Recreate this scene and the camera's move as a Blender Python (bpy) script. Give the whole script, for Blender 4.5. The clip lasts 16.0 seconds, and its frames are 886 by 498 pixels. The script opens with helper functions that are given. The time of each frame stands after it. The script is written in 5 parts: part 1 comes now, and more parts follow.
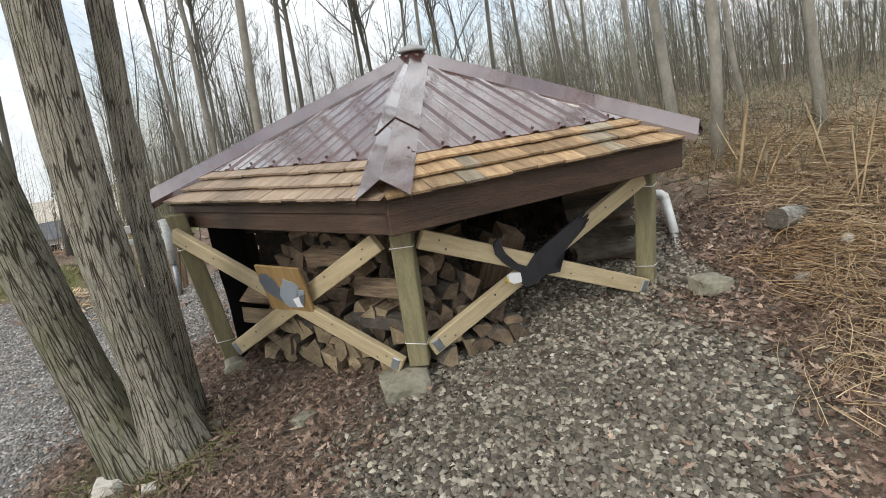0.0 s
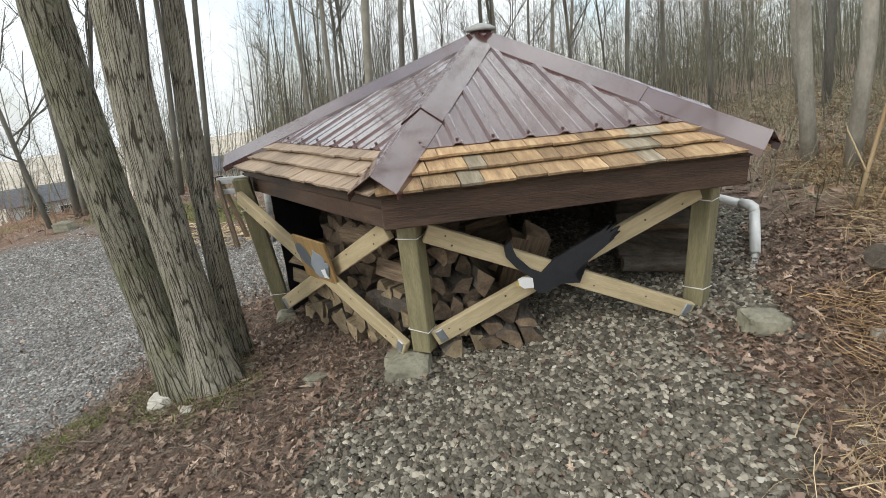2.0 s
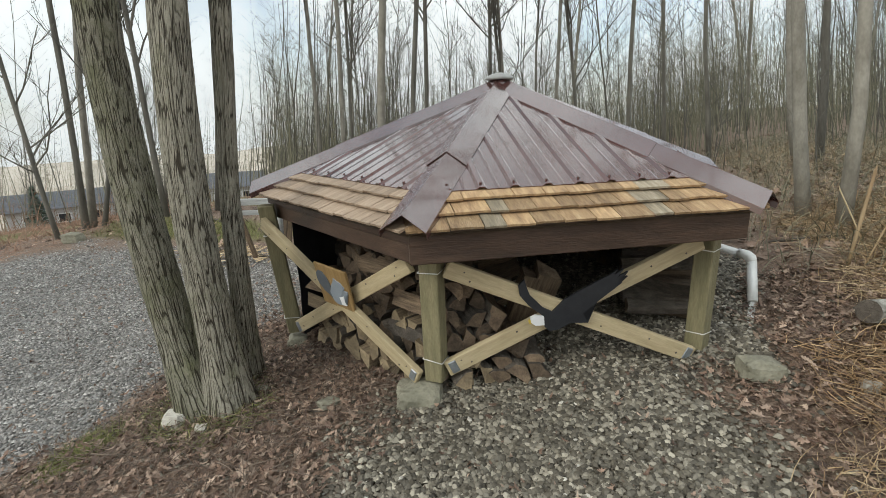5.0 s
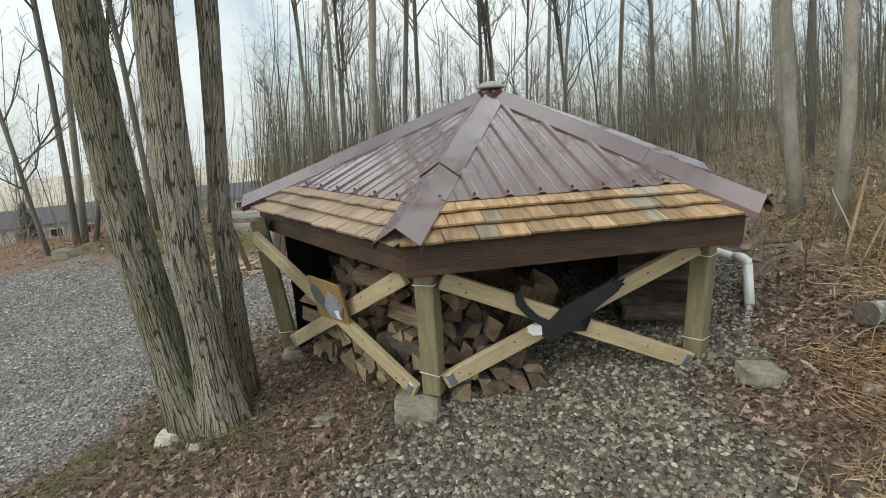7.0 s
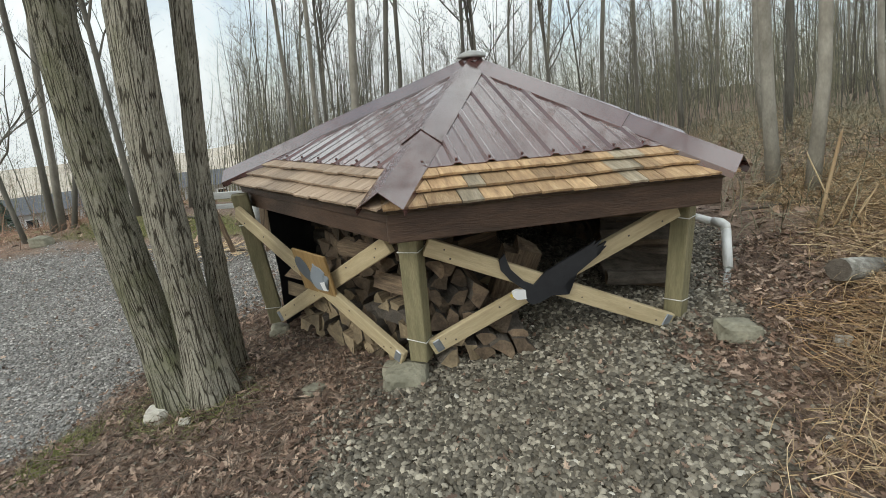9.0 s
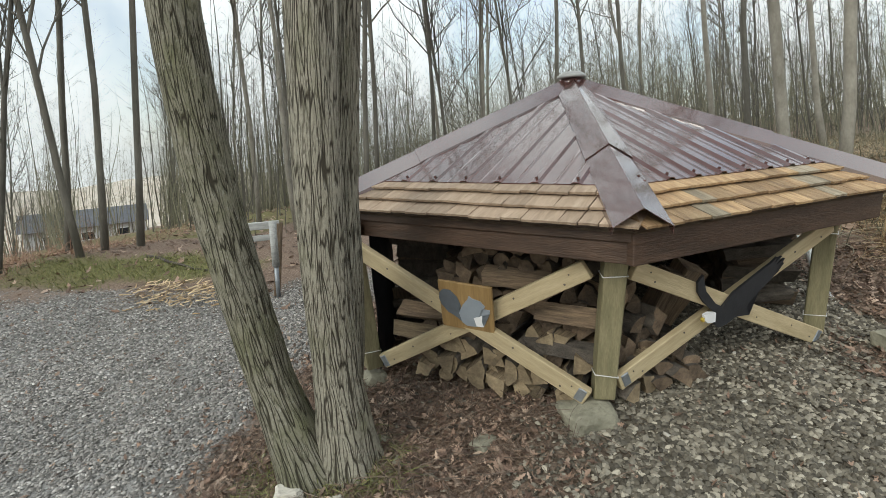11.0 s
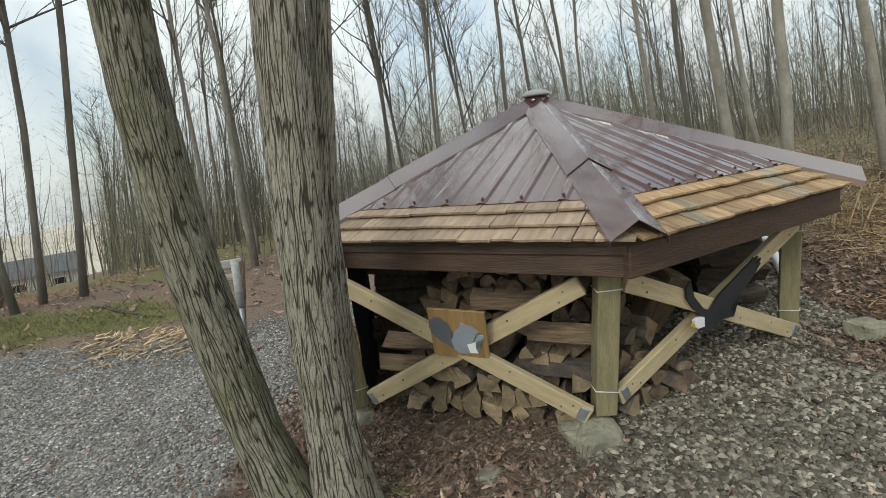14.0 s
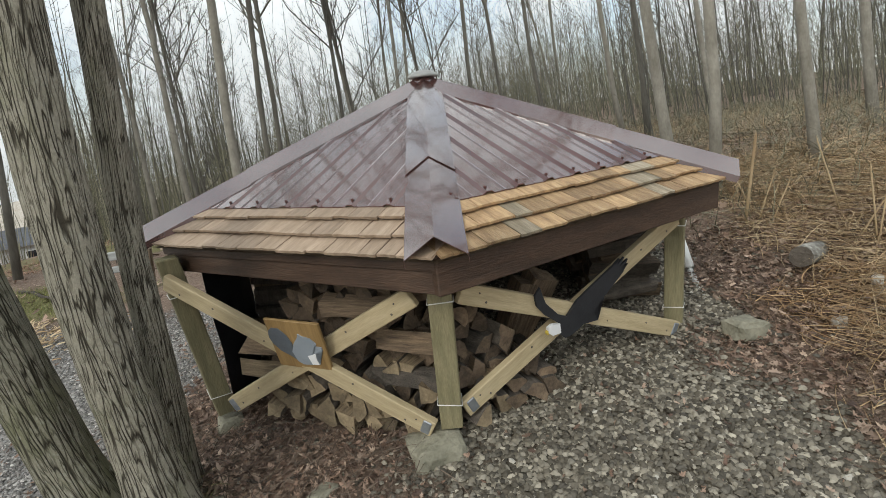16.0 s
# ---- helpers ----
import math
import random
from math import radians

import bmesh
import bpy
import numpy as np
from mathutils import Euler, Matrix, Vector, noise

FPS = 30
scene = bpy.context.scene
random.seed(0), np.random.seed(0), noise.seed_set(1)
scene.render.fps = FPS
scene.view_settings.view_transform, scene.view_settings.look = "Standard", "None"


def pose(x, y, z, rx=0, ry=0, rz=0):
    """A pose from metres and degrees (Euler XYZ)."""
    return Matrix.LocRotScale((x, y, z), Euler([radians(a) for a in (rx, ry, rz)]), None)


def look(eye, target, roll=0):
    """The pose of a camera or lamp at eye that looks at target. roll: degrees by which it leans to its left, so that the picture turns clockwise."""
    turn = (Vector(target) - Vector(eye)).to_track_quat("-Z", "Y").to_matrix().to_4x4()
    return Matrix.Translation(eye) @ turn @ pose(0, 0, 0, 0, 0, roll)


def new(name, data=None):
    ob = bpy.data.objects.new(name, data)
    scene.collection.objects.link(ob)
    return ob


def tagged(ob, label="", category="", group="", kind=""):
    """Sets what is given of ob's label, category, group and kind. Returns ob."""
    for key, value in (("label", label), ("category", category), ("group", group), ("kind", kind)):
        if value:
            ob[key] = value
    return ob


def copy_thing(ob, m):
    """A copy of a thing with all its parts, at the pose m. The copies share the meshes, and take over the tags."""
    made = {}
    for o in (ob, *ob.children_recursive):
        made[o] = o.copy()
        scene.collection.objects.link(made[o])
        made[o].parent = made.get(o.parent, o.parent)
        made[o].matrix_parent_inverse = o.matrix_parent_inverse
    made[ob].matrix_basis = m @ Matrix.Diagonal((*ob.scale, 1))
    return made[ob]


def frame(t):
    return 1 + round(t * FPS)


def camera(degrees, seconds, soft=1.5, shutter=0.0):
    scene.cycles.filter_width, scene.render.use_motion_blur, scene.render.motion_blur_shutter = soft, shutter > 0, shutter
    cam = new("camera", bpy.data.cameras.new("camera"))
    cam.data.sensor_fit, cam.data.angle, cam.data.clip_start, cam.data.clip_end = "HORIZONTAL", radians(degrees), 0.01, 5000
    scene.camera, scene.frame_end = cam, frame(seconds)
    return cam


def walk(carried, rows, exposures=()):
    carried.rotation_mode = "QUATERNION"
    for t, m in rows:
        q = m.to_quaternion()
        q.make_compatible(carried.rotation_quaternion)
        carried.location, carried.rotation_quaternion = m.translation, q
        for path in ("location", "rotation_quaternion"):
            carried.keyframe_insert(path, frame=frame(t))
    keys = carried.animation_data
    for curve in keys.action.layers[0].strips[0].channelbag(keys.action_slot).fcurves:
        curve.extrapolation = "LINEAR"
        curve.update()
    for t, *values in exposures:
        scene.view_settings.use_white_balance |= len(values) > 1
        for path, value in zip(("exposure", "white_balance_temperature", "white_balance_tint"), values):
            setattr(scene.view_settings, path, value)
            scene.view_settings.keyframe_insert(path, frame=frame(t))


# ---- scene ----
cam = camera(85.8, 16.0, soft=0.4)
PATH = [
    (0, (0.583, -3.438, 1.298), (0.276, -1.539, 0.751), -7.8),
    (0.5, (0.722, -3.389, 1.367), (0.281, -1.509, 0.846), -6.0),
    (1, (0.807, -3.249, 1.388), (0.267, -1.404, 0.834), -4.2),
    (1.5, (0.944, -3.234, 1.38), (0.262, -1.453, 0.78), -5.7),
    (2, (1.071, -3.272, 1.388), (0.284, -1.55, 0.745), -5.0),
    (2.5, (1.076, -3.291, 1.444), (0.3, -1.545, 0.855), -3.1),
    (3, (1.011, -3.377, 1.449), (0.187, -1.642, 0.89), -4.6),
    (3.5, (0.981, -3.436, 1.452), (0.156, -1.697, 0.907), -3.2),
    (4, (1.011, -3.419, 1.489), (0.21, -1.664, 0.962), -3.3),
    (4.5, (1.015, -3.419, 1.47), (0.24, -1.655, 0.933), -1.8),
    (7, (1.005, -3.391, 1.485), (0.247, -1.612, 0.977), -2.9),
    (7.5, (1.034, -3.373, 1.495), (0.285, -1.591, 0.981), -3.8),
    (8, (1.047, -3.368, 1.485), (0.302, -1.585, 0.971), -3.8),
    (8.5, (1.067, -3.36, 1.481), (0.336, -1.573, 0.961), -3.2),
    (9, (1.025, -3.418, 1.412), (0.322, -1.637, 0.833), -3.9),
    (9.5, (0.651, -3.521, 1.412), (0.025, -1.692, 0.898), -4.7),
    (9.7, (0.488, -3.53, 1.434), (-0.104, -1.691, 0.918), -3.5),
    (11.8, (-0.41, -3.464, 1.354), (-0.635, -1.523, 0.929), -5.2),
    (12, (-0.406, -3.449, 1.361), (-0.603, -1.504, 0.941), -5.5),
    (12.5, (-0.407, -3.452, 1.388), (-0.593, -1.499, 1.0), -7.2),
    (13, (-0.42, -3.466, 1.398), (-0.622, -1.513, 1.017), -6.9),
    (13.5, (-0.405, -3.458, 1.398), (-0.59, -1.503, 1.021), -6.5),
    (14, (-0.407, -3.455, 1.394), (-0.583, -1.501, 1.006), -6.4),
    (14.5, (-0.398, -3.444, 1.39), (-0.559, -1.49, 0.997), -6.2),
    (15, (-0.34, -3.4, 1.378), (-0.431, -1.446, 0.961), -5.2),
    (15.5, (-0.114, -3.327, 1.421), (-0.19, -1.376, 0.988), -7.3),
    (16, (0.263, -3.222, 1.452), (0.111, -1.299, 0.923), -6.8),
]
walk(cam, [(t, look(eye, target, roll)) for t, eye, target, roll in PATH],
     [(0, -0.07, 6500, 8), (2, -0.04, 6500, 6), (3, -0.10, 6500, 5), (4.5, -0.22, 6500, 4), (7, -0.26, 6500, 3), (9.5, -0.22, 6500, 3), (12, -0.22, 6500, 3), (13.5, -0.34, 6500, 2), (14.5, -0.36, 6500, 2), (16, -0.28, 6500, 5)])

# ---- light ----
world = bpy.data.worlds.new("world")
scene.world = world
world.use_nodes = True
wn = world.node_tree.nodes
wl = world.node_tree.links
sky = wn.new("ShaderNodeTexSky")
sky.sky_type = "NISHITA"
sky.sun_disc = False
sky.sun_elevation = radians(32)
sky.sun_rotation = radians(200)
tc = wn.new("ShaderNodeTexCoord")
cl = wn.new("ShaderNodeTexNoise")
cl.inputs["Scale"].default_value = 3.0
cl.inputs["Detail"].default_value = 5
cr = wn.new("ShaderNodeValToRGB")
cr.color_ramp.elements[0].position = 0.30
cr.color_ramp.elements[0].color = (0.2, 0.2, 0.2, 1)
cr.color_ramp.elements[1].position = 0.55
mx = wn.new("ShaderNodeMix")
mx.data_type = "RGBA"
mx.inputs[7].default_value = (7.8, 8.0, 8.3, 1)
wl.new(tc.outputs["Generated"], cl.inputs["Vector"])
wl.new(cl.outputs["Fac"], cr.inputs["Fac"])
wl.new(cr.outputs["Color"], mx.inputs[0])
wl.new(sky.outputs["Color"], mx.inputs[6])
# an overcast sky brightens evenly towards the zenith
up = wn.new("ShaderNodeSeparateXYZ")
wl.new(tc.outputs["Generated"], up.inputs[0])
rise = wn.new("ShaderNodeMapRange")
rise.inputs["From Min"].default_value = 0.05
rise.inputs["To Min"].default_value = 1.0
rise.inputs["To Max"].default_value = 2.1
wl.new(up.outputs["Z"], rise.inputs["Value"])
bright = wn.new("ShaderNodeVectorMath")
bright.operation = "SCALE"
wl.new(mx.outputs[2], bright.inputs[0])
wl.new(rise.outputs[0], bright.inputs["Scale"])
wl.new(bright.outputs[0], wn["Background"].inputs["Color"])
wn["Background"].inputs["Strength"].default_value = 0.135
sun_data = bpy.data.lights.new("sun", "SUN")
sun_data.energy = 1.6
sun_data.angle = radians(20)
sun_data.color = (1.0, 0.96, 0.9)
sun = new("sun", sun_data)
sun.matrix_world = look((-4, -7, 6), (0, 0, 0))

# ---- materials ----
def material(name, stops, scale=8.0, rough=0.8, metal=0.0, bump=0.3, stretch=(1, 1, 1), detail=6.0, fine=0.0,
             random_value=0.0, bump_scale=None, per_island=False, spec=0.5, coords="Object"):
    """Noise between colour stops, a second fine noise, and relief from both."""
    m = bpy.data.materials.new(name)
    m.use_nodes = True
    n, l = m.node_tree.nodes, m.node_tree.links
    b = n["Principled BSDF"]
    b.inputs["Roughness"].default_value = rough
    b.inputs["Metallic"].default_value = metal
    b.inputs["Specular IOR Level"].default_value = spec
    co = n.new("ShaderNodeTexCoord")
    mp = n.new("ShaderNodeMapping")
    mp.inputs["Scale"].default_value = stretch
    l.new(co.outputs[coords], mp.inputs["Vector"])
    vec = mp.outputs["Vector"]
    a = n.new("ShaderNodeTexNoise")
    a.inputs["Scale"].default_value = scale
    a.inputs["Detail"].default_value = detail
    a.inputs["Roughness"].default_value = 0.65
    source = n.new("ShaderNodeObjectInfo").outputs["Random"]
    if per_island:
        source = n.new("ShaderNodeNewGeometry").outputs["Random Per Island"]
    shift = n.new("ShaderNodeVectorMath")
    shift.operation = "MULTIPLY_ADD"
    comb = n.new("ShaderNodeCombineXYZ")
    for k in range(3):
        l.new(source, comb.inputs[k])
    l.new(comb.outputs[0], shift.inputs[0])
    shift.inputs[1].default_value = (37, 53, 71)
    l.new(vec, shift.inputs[2])
    l.new(shift.outputs[0], a.inputs["Vector"])
    ramp = n.new("ShaderNodeValToRGB")
    el = ramp.color_ramp.elements
    while len(el) < len(stops):
        el.new(0.5)
    for e, (p, c) in zip(el, stops):
        e.position, e.color = p, (*c, 1)
    l.new(a.outputs["Fac"], ramp.inputs["Fac"])
    hs = n.new("ShaderNodeHueSaturation")
    l.new(ramp.outputs["Color"], hs.inputs["Color"])
    f2 = n.new("ShaderNodeTexNoise")
    f2.inputs["Scale"].default_value = scale * 7
    f2.inputs["Detail"].default_value = 3
    l.new(shift.outputs[0], f2.inputs["Vector"])
    m1 = n.new("ShaderNodeMath")
    m1.operation = "MULTIPLY_ADD"
    l.new(source, m1.inputs[0])
    m1.inputs[1].default_value = random_value
    m1.inputs[2].default_value = 1.0 - random_value * 0.5 - fine * 0.5
    m2 = n.new("ShaderNodeMath")
    m2.operation = "MULTIPLY_ADD"
    l.new(f2.outputs["Fac"], m2.inputs[0])
    m2.inputs[1].default_value = fine
    l.new(m1.outputs[0], m2.inputs[2])
    l.new(m2.outputs[0], hs.inputs["Value"])
    l.new(hs.outputs["Color"], b.inputs["Base Color"])
    if bump:
        bp = n.new("ShaderNodeBump")
        bp.inputs["Strength"].default_value = bump
        bp.inputs["Distance"].default_value = 0.01
        add = n.new("ShaderNodeMath")
        add.operation = "ADD"
        l.new(a.outputs["Fac"], add.inputs[0])
        l.new(f2.outputs["Fac"], add.inputs[1])
        l.new(add.outputs[0], bp.inputs["Height"])
        l.new(bp.outputs["Normal"], b.inputs["Normal"])
    return m


M_METAL = material("brown_steel", [(0.3, (0.056, 0.021, 0.019)), (0.7, (0.088, 0.036, 0.031))], 3, 0.26, 0.0, 0.015, (4, 0.5, 1), fine=0.15, spec=0.55)
M_HIP = material("brown_steel_trim", [(0.3, (0.062, 0.027, 0.024)), (0.7, (0.095, 0.044, 0.039))], 3, 0.22, 0.0, 0.010, fine=0.2, spec=0.6)
for steel, coat in ((M_METAL, 1.45), (M_HIP, 1.8)):
    steel.node_tree.nodes["Principled BSDF"].inputs["Coat Weight"].default_value = 1.0
    steel.node_tree.nodes["Principled BSDF"].inputs["Coat Roughness"].default_value = 0.07
    steel.node_tree.nodes["Principled BSDF"].inputs["Coat IOR"].default_value = coat
M_FASCIA = material("brown_stained_wood", [(0.25, (0.030, 0.017, 0.010)), (0.5, (0.058, 0.032, 0.019)), (0.78, (0.100, 0.060, 0.038))], 4, 0.55, 0, 0.4, (1, 1, 6), fine=0.7, random_value=0.25)
M_CEDAR = material("weathered_cedar", [(0.22, (0.10, 0.072, 0.047)), (0.42, (0.28, 0.175, 0.090)), (0.62, (0.41, 0.28, 0.150)), (0.8, (0.52, 0.42, 0.30))], 5, 0.75, 0, 0.6, (7, 1, 7), fine=0.8, random_value=0.6)
M_CEDAR_GREY = material("silvered_cedar", [(0.25, (0.11, 0.090, 0.062)), (0.5, (0.25, 0.205, 0.140)), (0.8, (0.44, 0.38, 0.29))], 5, 0.8, 0, 0.6, (7, 1, 7), fine=0.7, random_value=0.45)
M_CEDAR_PALE = material("pale_cedar", [(0.25, (0.23, 0.165, 0.11)), (0.6, (0.37, 0.275, 0.195)), (0.85, (0.46, 0.36, 0.27))], 5, 0.75, 0, 0.5, (7, 1, 7), fine=0.6, random_value=0.4)
M_POST = material("treated_post", [(0.3, (0.15, 0.135, 0.070)), (0.7, (0.27, 0.235, 0.135))], 4, 0.7, 0, 0.4, (8, 8, 1), fine=0.6, random_value=0.2)
M_PINE = material("new_pine", [(0.3, (0.36, 0.285, 0.165)), (0.7, (0.50, 0.41, 0.255))], 4, 0.65, 0, 0.25, (1, 8, 8), fine=0.4, random_value=0.15)
M_GALV = material("galvanised_steel", [(0.3, (0.20, 0.22, 0.24)), (0.7, (0.34, 0.36, 0.38))], 20, 0.45, 0.6, 0.1)
M_WIRE = material("white_wire", [(0.3, (0.65, 0.64, 0.6)), (0.7, (0.78, 0.77, 0.74))], 20, 0.5, 0, 0)
M_END = material("end_grain", [(0.3, (0.058, 0.041, 0.028)), (0.55, (0.145, 0.102, 0.066)), (0.8, (0.28, 0.205, 0.130))], 12, 0.85, 0, 0.7, fine=0.8, random_value=0.9)
M_SPLIT = material("split_wood", [(0.3, (0.085, 0.060, 0.041)), (0.7, (0.27, 0.192, 0.122))], 6, 0.85, 0, 0.9, (14, 14, 1.2), fine=0.8, random_value=0.85)
M_END_PALE = material("fresh_end_grain", [(0.3, (0.10, 0.075, 0.046)), (0.55, (0.21, 0.16, 0.098)), (0.8, (0.38, 0.30, 0.185))], 10, 0.85, 0, 0.6, fine=0.7, random_value=0.8)
M_SPLIT_PALE = material("fresh_split_wood", [(0.3, (0.11, 0.08, 0.05)), (0.7, (0.31, 0.235, 0.145))], 6, 0.85, 0, 0.9, (14, 14, 1.2), fine=0.7, random_value=0.7)
M_BARKLOG = material("log_bark", [(0.3, (0.05, 0.042, 0.034)), (0.7, (0.15, 0.125, 0.10))], 14, 0.9, 0, 1.0, (2, 2, 1), fine=0.8, random_value=0.5)
M_PLY = material("plywood", [(0.3, (0.19, 0.115, 0.042)), (0.7, (0.33, 0.215, 0.090))], 3, 0.55, 0, 0.15, (10, 10, 1), fine=0.3)
M_GREY = material("grey_paint", [(0.3, (0.20, 0.23, 0.26)), (0.7, (0.27, 0.30, 0.33))], 8, 0.6, 0, 0.05)
M_DARKGREY = material("dark_grey_paint", [(0.3, (0.075, 0.085, 0.10)), (0.7, (0.11, 0.125, 0.14))], 14, 0.6, 0, 0.1)
M_WHITE = material("white_paint", [(0.3, (0.70, 0.70, 0.70)), (0.7, (0.8, 0.8, 0.8))], 8, 0.5, 0, 0.05)
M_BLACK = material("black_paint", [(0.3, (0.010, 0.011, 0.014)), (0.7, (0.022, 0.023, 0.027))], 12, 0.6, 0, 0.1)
M_YELLOW = material("yellow_paint", [(0.3, (0.5, 0.36, 0.05)), (0.7, (0.6, 0.45, 0.08))], 12, 0.6, 0, 0.05)
M_PVC = material("white_pipe", [(0.3, (0.66, 0.66, 0.62)), (0.7, (0.8, 0.8, 0.77))], 6, 0.4, 0, 0.03, fine=0.15)
M_ROCK = material("sandstone", [(0.3, (0.135, 0.128, 0.092)), (0.7, (0.30, 0.28, 0.21))], 7, 0.85, 0, 0.7, fine=0.6, random_value=0.2)
M_PALEROCK = material("pale_stone", [(0.3, (0.36, 0.33, 0.28)), (0.7, (0.58, 0.55, 0.48))], 9, 0.85, 0, 0.6, fine=0.5, random_value=0.2)
M_GRAVEL = material("gravel", [(0.28, (0.054, 0.045, 0.031)), (0.5, (0.112, 0.097, 0.072)), (0.70, (0.300, 0.270, 0.212))], 1.0, 0.7, 0, 0.2, per_island=True, fine=0.4, random_value=0.9, detail=0)
M_FINE = material("fine_gravel", [(0.25, (0.110, 0.101, 0.091)), (0.5, (0.235, 0.219, 0.199)), (0.75, (0.44, 0.42, 0.39))], 1.0, 0.75, 0, 0.2, per_island=True, fine=0.4, random_value=0.7, detail=0)
M_LEAF = material("dead_leaf", [(0.28, (0.080, 0.048, 0.034)), (0.5, (0.190, 0.120, 0.083)), (0.72, (0.37, 0.275, 0.205))], 1.0, 0.7, 0, 0.2, per_island=True, fine=0.4, random_value=0.75, detail=0)
M_STRAW = material("dry_grass", [(0.28, (0.21, 0.130, 0.068)), (0.5, (0.36, 0.250, 0.135)), (0.72, (0.54, 0.425, 0.26))], 1.0, 0.75, 0, 0, per_island=True, random_value=0.6, detail=0)
M_TWIG = material("twig", [(0.3, (0.07, 0.050, 0.036)), (0.7, (0.16, 0.12, 0.09))], 1.0, 0.85, 0, 0, per_island=True, random_value=0.6, detail=0)
M_RUST = material("rusty_fern", [(0.3, (0.24, 0.140, 0.065)), (0.7, (0.46, 0.315, 0.17))], 1.0, 0.75, 0, 0, per_island=True, random_value=0.6, detail=0)
M_CHIP = material("wood_chip", [(0.3, (0.30, 0.20, 0.10)), (0.7, (0.55, 0.43, 0.27))], 1.0, 0.8, 0, 0, per_island=True, random_value=0.6, detail=0)
M_OLDBARK = material("lichened_bark", [(0.3, (0.06, 0.055, 0.045)), (0.5, (0.20, 0.19, 0.165)), (0.7, (0.40, 0.39, 0.35))], 16, 0.9, 0, 1.0, fine=0.8)
M_GRASS = material("grass", [(0.3, (0.085, 0.095, 0.024)), (0.7, (0.20, 0.20, 0.065))], 1.0, 0.7, 0, 0, per_island=True, random_value=0.6, detail=0)
M_FARBARK = material("woodland_bark", [(0.3, (0.070, 0.065, 0.053)), (0.7, (0.165, 0.153, 0.127))], 3, 0.9, 0, 0.5, (3, 3, 0.6), fine=0.5, random_value=0.5)
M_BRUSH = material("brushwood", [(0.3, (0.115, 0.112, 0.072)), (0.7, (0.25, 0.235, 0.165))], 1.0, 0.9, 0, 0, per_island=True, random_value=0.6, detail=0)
M_PALEBARK = material("pale_bark", [(0.3, (0.17, 0.155, 0.125)), (0.7, (0.30, 0.28, 0.235))], 4, 0.9, 0, 0.5, (2, 2, 1), fine=0.5, random_value=0.2)
M_DECK = material("roof_boards", [(0.3, (0.10, 0.075, 0.05)), (0.7, (0.18, 0.13, 0.085))], 4, 0.85, 0, 0.3, (1, 8, 8), fine=0.5)
M_GREYWOOD = material("grey_weathered_wood", [(0.3, (0.25, 0.25, 0.24)), (0.7, (0.42, 0.42, 0.40))], 4, 0.8, 0, 0.3, (1, 8, 8), fine=0.4)
M_FIR = material("evergreen", [(0.3, (0.05, 0.075, 0.055)), (0.7, (0.11, 0.145, 0.105))], 3, 0.8, 0, 0, per_island=True, random_value=0.6)
# pale stops put the distance haze into the hill's colour
M_HILL = material("haze_tinted_hillside", [(0.3, (0.36, 0.31, 0.245)), (0.7, (0.52, 0.47, 0.40))], 0.25, 0.95, 0, 0, fine=0.5)
M_RUSSET = material("russet_brush", [(0.3, (0.19, 0.105, 0.068)), (0.7, (0.33, 0.215, 0.15))], 1.0, 0.9, 0, 0, per_island=True, random_value=0.6, detail=0)
M_SIDING = material("house_siding", [(0.3, (0.45, 0.46, 0.46)), (0.7, (0.58, 0.58, 0.58))], 2, 0.7, 0, 0.1, (1, 1, 20))
M_ROOFING = material("roof_shingle", [(0.3, (0.07, 0.075, 0.085)), (0.7, (0.13, 0.135, 0.15))], 6, 0.85, 0, 0.2, fine=0.4)
M_GLASSDARK = material("window_glass", [(0.3, (0.02, 0.025, 0.03)), (0.7, (0.04, 0.045, 0.05))], 2, 0.1, 0, 0)


